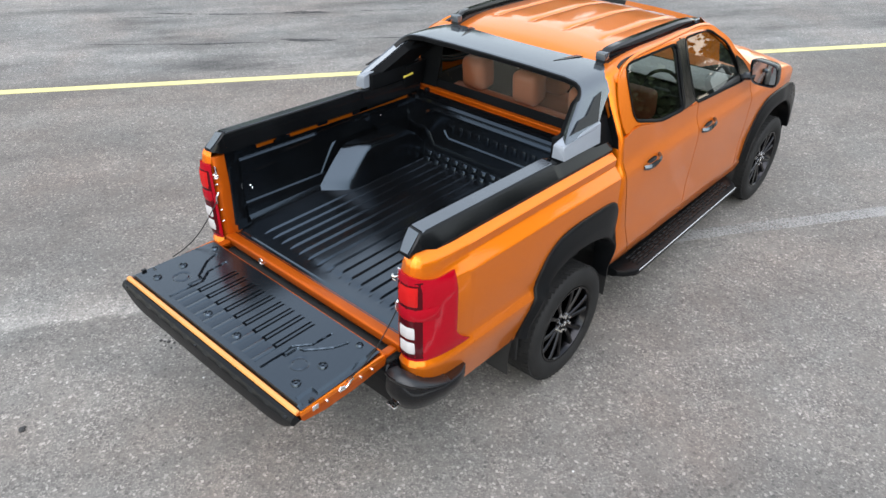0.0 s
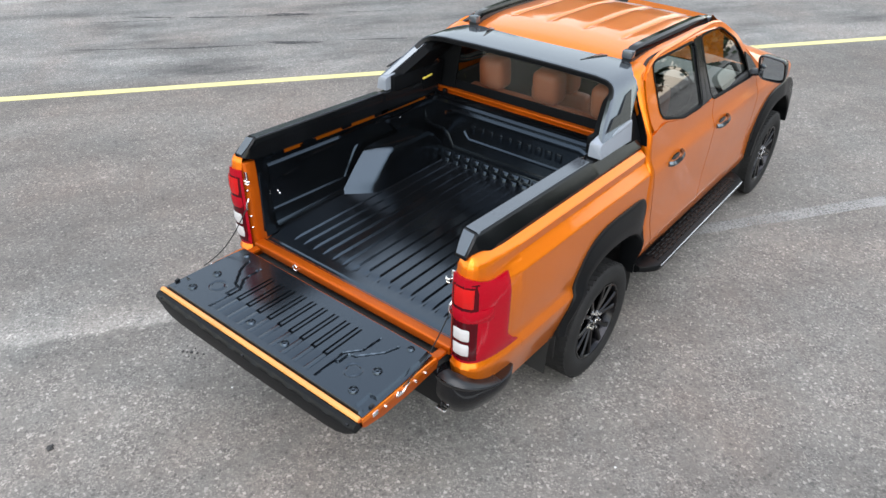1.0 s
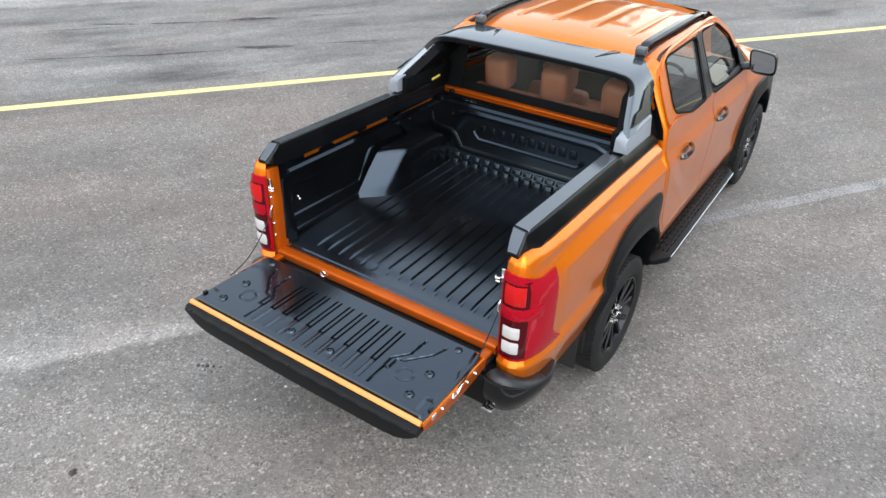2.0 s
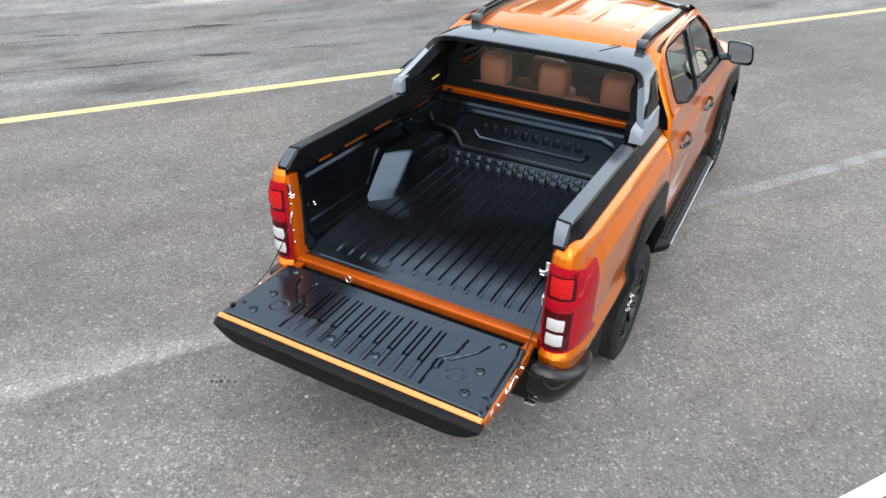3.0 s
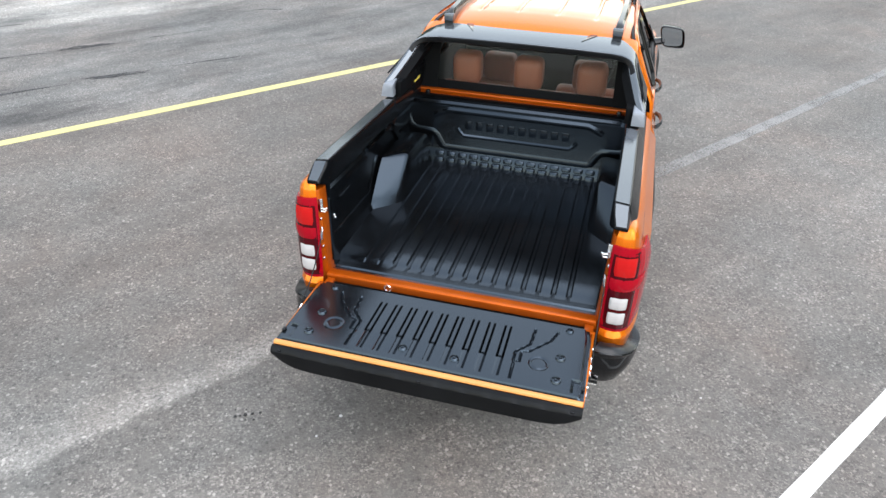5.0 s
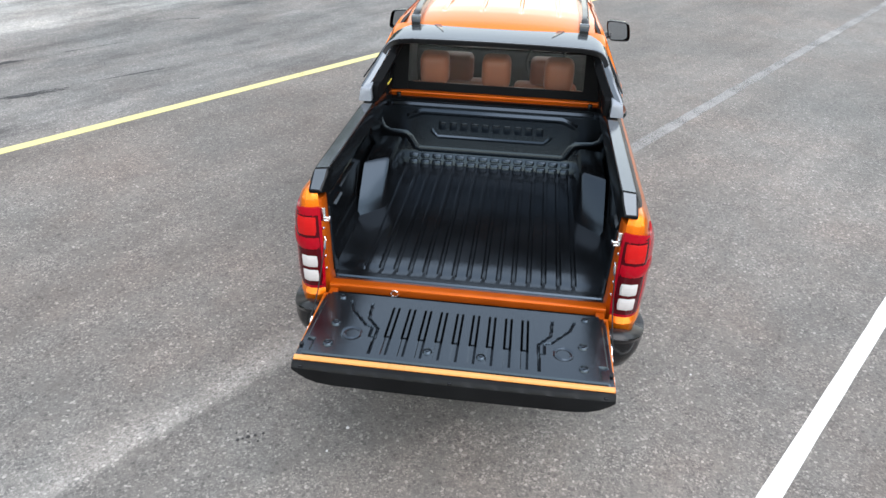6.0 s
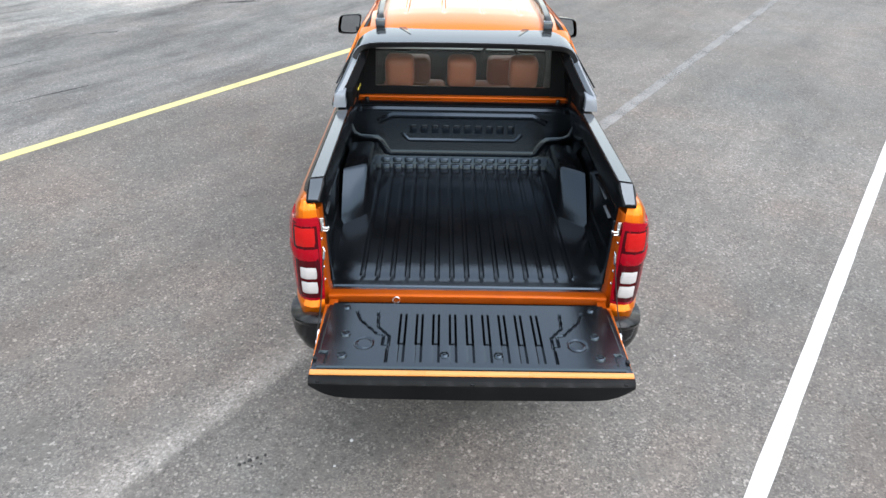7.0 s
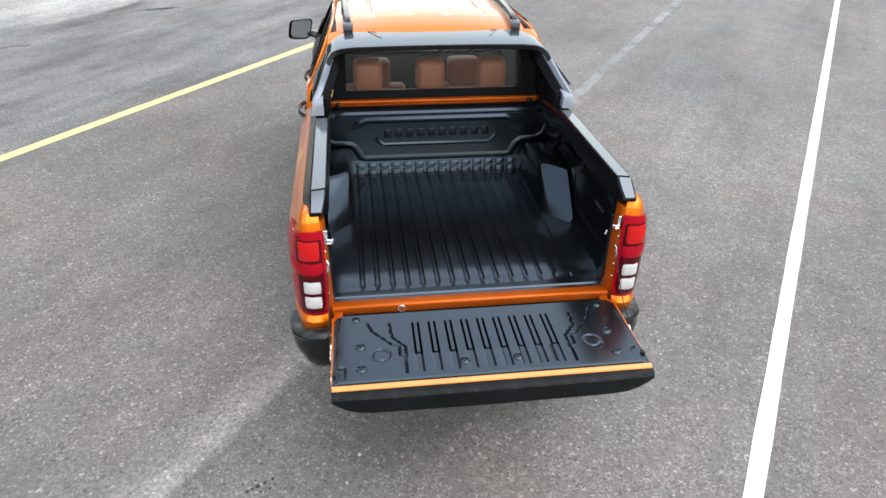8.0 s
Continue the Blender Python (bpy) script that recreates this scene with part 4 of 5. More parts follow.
        add_prism(bm, [(1.47, 1.40), (1.48, 1.550), (1.66, 1.565), (1.665, 1.40)], lambda a, b, e: (side * ((0.702, 0.812)[e] - (0.66 * max(0, b - 1.46) if e else 0.25 * max(0, b - 1.46))), a, b), 0.003)
        part("bar_filler", bm, TRIM, bar)


    m = Matrix.Translation((-0.688, 1.50, 1.490)) @ Matrix.Rotation(radians(8), 4, "X") @ Matrix.Rotation(radians(-6), 4, "Z")
    box("yellow_tape", None, (0.006, 0.085, 0.014), TAPE, bar, 0.002, "short strip of yellow tape", m)


for s in (-1, 1):
    bed_side(s)
    tail_lamp(s)
    jamb(s)
    rail_cap(s)
bumper()
sill_and_tailgate()
bed_liner()
sports_bar()


def side_panel(name, side, y0, y1, parent, hub=None, radius=0.47, top=None, lean=None, mat=None, label=""):
    """A lower panel of the cab between two heights; lean(z) shifts its rear edge."""
    bm, rows = bmesh.new(), []
    ys = columns(y0, y1, hub, radius, 0.09)
    for y in ys:
        high = (top or belt)(y)
        low = arch_low(y, hub, radius, 0.0) if hub else 0.0
        levels = sorted({z - drop(y) for z, _ in CABFLANK}, reverse=True)
        row = []
        for z in [high] + [min(v, high) for v in levels]:
            z = max(z, low)
            yy = y + (lean(z) * (1 - (y - y0) / (y1 - y0)) if lean else 0.0)
            row.append((side * flank_x(yy, z), yy, z))
        rows.append(row)
    add_grid(bm, rows)
    return part(name, thick(bm, 0.018), mat or ORANGE, parent, label, 24)


def resample(points, n):
    """A closed outline as n points at even steps, after rounding its corners."""
    pts = [Vector(p) for p in points]
    soft = []
    for i, p in enumerate(pts):
        a, b = pts[i - 1], pts[(i + 1) % len(pts)]
        ra, rb = min(0.055, (a - p).length * 0.4), min(0.055, (b - p).length * 0.4)
        u, v = p + (a - p).normalized() * ra, p + (b - p).normalized() * rb
        for t in spread(0, 1, 5):
            soft.append(u.lerp(p, t).lerp(p.lerp(v, t), t))
    lengths = [0.0]
    loop = soft + [soft[0]]
    for a, b in zip(loop, loop[1:]):
        lengths.append(lengths[-1] + (b - a).length)
    out = []
    for k in range(n):
        d = lengths[-1] * k / n
        i = max(j for j in range(len(lengths)) if lengths[j] <= d + 1e-9)
        i = min(i, len(loop) - 2)
        seg = lengths[i + 1] - lengths[i]
        out.append(loop[i].lerp(loop[i + 1], (d - lengths[i]) / seg if seg else 0))
    return out


def on_house(side, y, z, out=0.0):
    return (side * (house_x(y, z) + out), y, z)


def grown(outline, amount):
    """The outline moved outward, point by point."""
    n, out = len(outline), []
    area = sum(outline[i].x * outline[(i + 1) % n].y - outline[(i + 1) % n].x * outline[i].y for i in range(n))
    flip = 1 if area > 0 else -1
    for i, p in enumerate(outline):
        t = (outline[(i + 1) % n] - outline[i - 1]).normalized()
        out.append(p + Vector((t.y, -t.x)) * amount * flip)
    return out


def door_window(side, door, outline):
    """Pane, black surround and painted frame on the glasshouse."""
    inner = resample(outline, 64)
    edge = grown(inner, 0.014)
    bm = bmesh.new()
    bm.faces.new([bm.verts.new(on_house(side, p.x, p.y, -0.010)) for p in inner])
    bmesh.ops.triangulate(bm, faces=bm.faces)
    pane = part("window_pane", bm, DOORGLASS, door, "tinted side window", 60)
    pane.visible_shadow = False
    bm = bmesh.new()
    rows = [[on_house(side, p.x, p.y, d) for p in ring] for ring, d in ((inner, -0.02), (inner, 0.002), (grown(inner, 0.004), 0.006), (edge, 0.006), (edge, -0.01))]
    add_grid(bm, rows, close=True)
    part("window_seal", bm, TRIM, door)


def painted_house(side, parent, outline, windows, name, label=""):
    """The painted side of the glasshouse as strips round the window openings."""
    bm = bmesh.new()
    outer = [Vector(p) for p in outline]
    loops = [outer] + windows
    edges = []
    for loop in loops:
        vs = [bm.verts.new((p.x, p.y, 0)) for p in loop]
        edges += [bm.edges.new((vs[i], vs[(i + 1) % len(vs)])) for i in range(len(vs))]
    bmesh.ops.triangle_fill(bm, edges=edges, use_beauty=True, use_dissolve=False)
    for v in bm.verts:
        v.co = Vector(on_house(side, v.co.x, v.co.y))
    return part(name, thick(bm, 0.016), ORANGE, parent, label, 30)


REAR_WINDOW = [(1.848, 1.504), (2.17, 1.416), (2.505, 1.394), (2.590, 1.754), (1.95, 1.784), (1.892, 1.776)]
FRONT_WINDOW = [(2.680, 1.382), (3.56, 1.315), (3.50, 1.415), (3.36, 1.600), (3.12, 1.728), (3.00, 1.743), (2.700, 1.757)]


def doors(side):
    for name, y0, y1, outline, hinge in (("rear_door", 1.700, 2.728, REAR_WINDOW, 0), ("front_door", 2.736, 3.690, FRONT_WINDOW, 1)):
        door = side_panel(name, side, y0, y1, truck, top=lambda y: lerp([(1.70, 1.440), (1.84, 1.474), (2.12, 1.406), (2.30, belt(2.30) - 0.004)], y) if y < 2.3 else belt(y) - 0.004, lean=(lambda z: lerp([(0.5, 0.27), (0.6, 0.23), (0.8, 0.14), (1.0, 0.07), (1.2, 0.012), (1.4, 0.0)], z)) if not hinge else None,
                          label="orange " + name.replace("_", " ") + " with black handle")
        window = resample(outline, 40)
        if hinge:
            ring = [(2.590, belt(2.59)), (3.692, belt(3.69)), (3.60, 1.420), (3.43, 1.622), (3.17, 1.762), (3.06, 1.782), (2.652, 1.797)]
        else:
            ring = [(1.704, 1.446), (1.84, 1.478), (2.12, 1.408), (2.584, belt(2.58)), (2.646, 1.798), (1.96, 1.810), (1.880, 1.805), (1.762, 1.750), (1.708, 1.600)]
        outer = resample(ring, 60)
        painted_house(side, door, outer, [grown(window, 0.008)], "door_frame")
        door_window(side, door, outline)
        lining = painted_house(side, door, outer, [grown(window, 0.004)], "frame_lining")
        lining.location.x = -side * 0.022
        lining.data.materials.clear()
        lining.data.materials.append(CABIN)
        # handle in its cup
        y, z = (2.025, 1.196) if not hinge else (2.875, 1.168)
        x = flank_x(y, z)
        bm = bmesh.new()
        bmesh.ops.create_uvsphere(bm, u_segments=20, v_segments=10, radius=1.0, matrix=Matrix.Translation((side * (x - 0.002), y + 0.01, z - 0.004)) @ Matrix.Diagonal((0.0035, 0.072, 0.030, 1)))
        part("handle_cup", bm, GLOSS, door)
        bm, rows = bmesh.new(), []
        for t in spread(0, 1, 11):
            lift = 0.004 + 0.038 * math.sin(math.pi * min(1, max(0, t))) ** 0.5
            yy, h = y - 0.095 + 0.19 * t, 0.016 + 0.004 * math.sin(math.pi * t)
            zz = z - 0.010 + 0.028 * t
            rows.append([(side * (x + lift), yy, zz + h), (side * (x + lift + 0.010), yy, zz), (side * (x + lift), yy, zz - h), (side * (x + lift - 0.012), yy, zz - h * 0.6), (side * (x + lift - 0.012), yy, zz + h * 0.6)])
        made = add_grid(bm, rows, close=True)
        bm.faces.new(made[0])
        bm.faces.new(made[-1])
        part("door_handle", bm, BARGREY, door, "dark glossy door handle", 40)
    # black post between the doors
    bm = bmesh.new()
    rows = [[on_house(side, y + 0.17 * (z - 1.39), z, -0.006) for y in (2.49, 2.588, 2.69)] for z in spread(1.39, 1.775, 6)]
    add_grid(bm, rows)
    post = part("door_post", thick(bm, 0.01), GLOSS, truck)
    for rear in (True, False):
        bm, rows = bmesh.new(), []
        for z in spread(1.386, 1.772, 7):
            split = 2.588 + 0.17 * (z - 1.39)
            ends = (2.496 + 0.236 * (z - 1.394), split - 0.002) if rear else (split + 0.002, 2.688 + 0.055 * (z - 1.382))
            rows.append([on_house(side, y, z, 0.0045) for y in ends])
        add_grid(bm, rows)
        part("post_trim", thick(bm, 0.004), GLOSS, post)


def cab_corner(side):
    """The painted strip behind the rear door and the roof edge above the doors."""
    bm, rows = bmesh.new(), []
    for f in spread(0, 1, 4):
        row = []
        for z in [1.790, 1.775, 1.75, 1.70, 1.65, 1.58, 1.50, 1.44] + [v for v, _ in CABFLANK[3:]]:
            z2 = z if z > 1.43 else z - drop(1.7)
            z2 = min(z2, 1.748 + 0.036 * f)
            front = lerp([(0.5, 1.962), (0.6, 1.922), (0.8, 1.832), (1.0, 1.762), (1.2, 1.704), (1.40, 1.694), (1.60, 1.700), (1.70, 1.730), (1.75, 1.754), (1.79, 1.82), (1.812, 1.90)], z2)
            back = 1.668 if z2 < 1.44 else 1.670
            y = back + (front - back) * f
            if z2 > 1.45:
                x = house_x(1.9, z2)
            else:
                x = flank_x(y, z2)
            x -= 0.030 * (1 - f) ** 3
            row.append((side * x, y, z2))
        rows.append(row)
    rows.insert(0, [(side * (abs(p[0]) - 0.03), p[1] + 0.006, p[2]) for p in rows[0]])
    add_grid(bm, rows)
    top = [r[0] for r in rows[1:]]
    add_grid(bm, [top, [(side * (abs(x) - 0.012), y, z + 0.010) for x, y, z in top], [(side * (abs(x) - 0.05), y + 0.01, z + 0.016) for x, y, z in top], [(side * (abs(x) - 0.12), y + 0.03, z + 0.006) for x, y, z in top]])
    part("cab_corner", bm, ORANGE, truck, angle=40)
    bm, rows = bmesh.new(), []
    for y in [1.80, 1.83, 1.86, 1.89] + spread(1.94, 3.14, 18):
        z = 1.806 - lerp([(1.80, 0.060), (1.86, 0.032), (1.95, 0.010), (2.05, 0.0)], y) - 0.018 * (y - 1.9) - 0.03 * max(0, (y - 2.9) / 0.25) ** 2
        rows.append([(side * (house_x(y, z) + o), y, z + h) for o, h in ((-0.01, -0.03), (0.002, 0.0), (0.0, 0.008), (-0.012, 0.018))])
    add_grid(bm, rows)
    part("roof_gutter", bm, ORANGE, truck, angle=30)
    bm = bmesh.new()
    add_grid(bm, [[(side * (house_x(y, z) - 0.006), y, z) for z in (lerp([(1.74, 1.73), (1.81, 1.73), (1.87, 1.786), (1.98, 1.794)], y), lerp([(1.74, 1.765), (1.86, 1.790), (1.98, 1.812)], y))] for y in spread(1.74, 1.98, 7)])
    part("corner_seam", bm, ORANGE, truck)
    # windscreen pillar
    bm, rows = bmesh.new(), []
    for t in spread(0, 1, 10):
        y, z = 3.06 + 0.78 * t, 1.800 - 0.52 * t + 0.03 * math.sin(math.pi * t)
        x = house_x(min(y, 3.69), max(z, belt(y)))
        rows.append([(side * (x + 0.002), y - 0.045, z - 0.03), (side * x, y, z), (side * (x - 0.045), y + 0.035, z + 0.014), (side * (x - 0.07), y + 0.01, z - 0.02)])
    add_grid(bm, rows, close=True)
    part("windscreen_pillar", bm, ORANGE, truck, angle=40)


def roof():
    bm, rows = bmesh.new(), []
    ribs = [-0.40, -0.135, 0.135, 0.40]
    xs = {0.0}
    for r in ribs:
        xs.update((r - 0.024, r - 0.014, r - 0.006, r + 0.006, r + 0.014, r + 0.024))
    xs = sorted(xs | set(spread(-0.672, 0.672, 21)) | {-0.662, 0.662, -0.65, 0.65})
    for y in sorted(set(spread(1.92, 3.16, 24) + [1.80, 1.82, 1.845, 1.87, 1.895, 2.06, 2.09, 2.12])):
        row = []
        for x in xs:
            e = min(1.0, abs(x) / 0.672)
            z = 1.850 - 0.030 * e ** 2 - 0.022 * e ** 8
            z -= (1 - 0.25 * e ** 4) * lerp([(1.80, 0.058), (1.82, 0.050), (1.87, 0.034), (1.95, 0.018), (2.06, 0.006), (2.2, 0.0), (2.3, 0.0)], y) + lerp([(2.2, 0.0), (2.75, 0.016), (3.0, 0.042), (3.16, 0.078)], y)
            c = min(ribs, key=lambda r: abs(r - x))
            k = lerp([(2.06, 0), (2.12, 1), (9, 1)], y)
            d = abs(x - c)
            z -= 0.009 * k * (1.0 if d < 0.008 else 0.35 if d < 0.016 else 0.0)
            row.append((x, y, z))
        rows.append(row)
    add_grid(bm, rows)
    part("roof", bm, ORANGE, truck, "orange roof with four pressed channels", 22)
    for side in (-1, 1):
        bm, rows = bmesh.new(), []
        for t in spread(0, 1, 26):
            y = 1.825 + 1.29 * t
            base = 1.818 - lerp([(1.69, 0.10), (1.80, 0.008), (1.95, 0.0), (2.2, 0.0), (2.75, 0.014), (3.0, 0.038), (3.16, 0.07)], y)
            up = lerp([(0, 0.026), (0.015, 0.046), (0.06, 0.052), (0.5, 0.056), (0.88, 0.048), (0.96, 0.028), (1.0, 0.004)], t)
            x = 0.566 + 0.014 * math.sin(math.pi * t)
            rows.append([(side * (x - 0.034), y, base - lerp([(1.82, 0.045), (2.0, 0.01), (2.1, 0.0)], y)), (side * (x - 0.030), y, base + up * 0.6), (side * (x - 0.020), y, base + up), (side * (x + 0.012), y, base + up),
                         (side * (x + 0.026), y, base + up * 0.75), (side * (x + 0.032), y, base - 0.012 - lerp([(1.82, 0.045), (2.0, 0.01), (2.1, 0.0)], y))])
        made = add_grid(bm, rows, close=True)
        bm.faces.new(made[0])
        bm.faces.new(made[-1])
        rail = part("roof_rail", bm, GLOSS, truck, "gloss black roof rail", 35)
        box("rail_foot", (side * 0.564, 1.842, 1.828), (0.066, 0.05, 0.046), CAPTOP, rail, 0.008)
        box("rail_foot", (side * 0.568, 3.04, 1.790), (0.060, 0.10, 0.036), CAPTOP, rail, 0.008)


def rear_wall():
    """Cab back: painted lower panel and edge, glass above."""
    bm = bmesh.new()
    add_grid(bm, [[(x, 1.684, z) for z in (0.80, 1.30)] + [(x, 1.668, 1.322), (x, 1.664, 1.335), (x, 1.678, 1.341), (x, 1.678, 1.360), (x, 1.664, 1.365), (x, 1.666, 1.374), (x, 1.70, 1.377)] for x in spread(-0.80, 0.80, 9)])
    wall = part("cab_back", bm, SHADEORANGE, truck, angle=25)
    for side in (-1, 1):
        bm = bmesh.new()
        add_grid(bm, [[(side * (0.60 + (0.245 - 0.46 * max(0, z - 1.42)) * t), 1.694 + 0.25 * (z - 1.39) * (1 - t) - 0.018 * t, z) for t in spread(0, 1, 4)] for z in spread(1.38, 1.748, 7)])
        part("back_pillar", thick(bm, 0.01), TRIM, wall)
        box("bump_stop", (side * 0.655, 1.652, 1.345), (0.03, 0.03, 0.05), GLOSS, wall, 0.006)
    inner = resample([(-0.665, 1.410), (0.665, 1.410), (0.616, 1.748), (-0.616, 1.748)], 64)
    rim = grown(inner, 0.032)

    def at(p, out):
        return (p.x, 1.70 + 0.25 * (p.y - 1.39) - out, p.y)
    bm = bmesh.new()
    bm.faces.new([bm.verts.new(at(p, 0.0)) for p in inner])
    pane = part("rear_window", bm, GLASS, truck, "tinted rear window of the cab", 60)
    pane.visible_shadow = False
    bm = bmesh.new()
    add_grid(bm, [[at(p, d) for p in ring] for ring, d in ((grown(inner, -0.022), -0.004), (grown(inner, -0.022), 0.002), (inner, 0.006), (rim, 0.004), (rim, -0.01))], close=True)
    part("window_band", bm, TRIM, pane)


def front_end():
    """Bonnet, windscreen, wings and a plain nose."""
    bm, rows = bmesh.new(), []
    for y in spread(3.74, 5.13, 18):
        row = []
        for x in spread(-1, 1, 33):
            half = flank_x(y, 1.10) - 0.05
            xx = x * half
            z = 1.262 - 0.035 * (y - 3.74) - lerp([(3, 0), (4.4, 0.0), (4.7, 0.025), (4.9, 0.08), (5.0, 0.14), (5.13, 0.28)], y)
            z -= 0.055 * abs(x) ** 3 + 0.03 * abs(x) ** 12
            z += 0.016 * (1 if 0.22 < abs(x) < 0.55 else 0.35 if abs(x) < 0.6 else 0) * lerp([(3.74, 0.4), (4.2, 1), (4.9, 0.6), (5.13, 0)], y)
            row.append((xx, y, z))
        rows.append(row)
    add_grid(bm, rows)
    part("bonnet", thick(bm, 0.02), ORANGE, truck, "orange bonnet with raised shoulders", 22)
    glass_rows = []
    for t in spread(0, 1, 12):
        y, z = 3.11 + 0.74 * t, 1.800 - 0.52 * t + 0.03 * math.sin(math.pi * t)
        half = house_x(min(y, 3.69), max(z, belt(y))) - 0.05
        glass_rows.append([(half * u, y + 0.09 * (1 - u * u) * (0.3 + 0.7 * t), z + 0.012 * (1 - u * u)) for u in spread(-1, 1, 13)])
    bm = bmesh.new()
    add_grid(bm, glass_rows)
    pane = part("windscreen", bm, GLASS, truck, "tinted windscreen", 60)
    pane.visible_shadow = False
    bm = bmesh.new()
    add_grid(bm, [[(x, 3.66, 1.20), (x, 3.74, 1.262), (x, 3.98, 1.245)] for x in spread(-0.80, 0.80, 9)])
    part("cowl", bm, DARK, truck)
    for side in (-1, 1):
        side_panel("front_wing", side, 3.698, 5.10, truck, FRONT_HUB, 0.48, top=lambda y: belt(y) - 0.035 - lerp([(3, 0), (4.3, 0.0), (4.6, 0.03), (4.8, 0.11), (5.1, 0.30)], y), label="orange front wing")
        bm, rows = bmesh.new(), []
        for y in spread(3.70, 5.10, 16):
            z = belt(y) - 0.036 - lerp([(3, 0), (4.3, 0.0), (4.6, 0.03), (4.8, 0.11), (5.1, 0.30)], y)
            x = flank_x(y, z)
            rows.append([(side * x, y, z), (side * (x - 0.012), y, z + 0.014), (side * (x - 0.075), y, z + 0.028)])
        add_grid(bm, rows)
        part("wing_edge", bm, ORANGE, truck, angle=40)
    bm, rows = bmesh.new(), []
    for z, out in ((0.98, -0.10), (0.95, -0.02), (0.90, 0.05), (0.75, 0.06), (0.60, 0.08), (0.48, 0.05), (0.40, -0.05)):
        rows.append([(x * (0.86 - 0.03 * (z < 0.6)), 5.04 + out - 0.24 * abs(x) ** 3.2, z) for x in spread(-1, 1, 21)])
    add_grid(bm, rows)
    part("front_bumper", bm, CLADDING, truck, "dark front bumper", 30)


def wheel_arch(side, hub, outer, inner):
    """Dark cladding round a wheel opening, and the liner of the well."""
    n = 40

    def walk_line(points):
        pts = [Vector(p) for p in points]
        d = [0.0]
        for a, b in zip(pts, pts[1:]):
            d.append(d[-1] + (b - a).length)
        got = []
        for k in range(n):
            t = d[-1] * k / (n - 1)
            i = min(max(j for j in range(len(d)) if d[j] <= t + 1e-9), len(pts) - 2)
            got.append(pts[i].lerp(pts[i + 1], (t - d[i]) / (d[i + 1] - d[i])))
        for _ in range(3):
            got = [got[0]] + [(got[i - 1] + got[i] * 2 + got[i + 1]) / 4 for i in range(1, n - 1)] + [got[-1]]
        return got
    o, i = walk_line(outer), walk_line(inner)
    bm, rows = bmesh.new(), []
    for p, q in zip(o, i):
        def at(f, lift):
            r = p.lerp(q, f)
            base = flank_x(r.x, r.y) if hub > 2 else lerp(sorted((a - drop(r.x), b) for a, b in FLANK[5:]), r.y)
            return (side * (max(base, 0.885) + lift), r.x, r.y)
        end = at(1, 0)
        rows.append([at(0, -0.012), at(0, 0.008), at(0.06, 0.016), at(0.12, 0.019), at(0.60, 0.034), at(0.64, 0.037), at(0.94, 0.040), at(1.0, 0.030), (side * 0.86, end[1], end[2]), (side * 0.82, end[1], end[2])])
    add_grid(bm, rows)
    part("arch_cladding", bm, CLADDING, truck, "dark grey plastic wheel arch cladding", 28)
    bm = bmesh.new()
    wide = 0.53
    rows = [[(side * x, hub - wide * math.cos(a), HUB_Z + (wide + 0.05) * math.sin(a)) for x in (0.60, 0.87)] for a in spread(-0.15, math.pi + 0.15, 25)]
    add_grid(bm, rows)
    hub_point = [(side * 0.60, hub - wide * math.cos(a), HUB_Z + (wide + 0.05) * math.sin(a)) for a in spread(-0.15, math.pi + 0.15, 25)]
    bm.faces.new([bm.verts.new(p) for p in hub_point])
    part("wheel_well", bm, DARK, truck, "black wheel well lining")


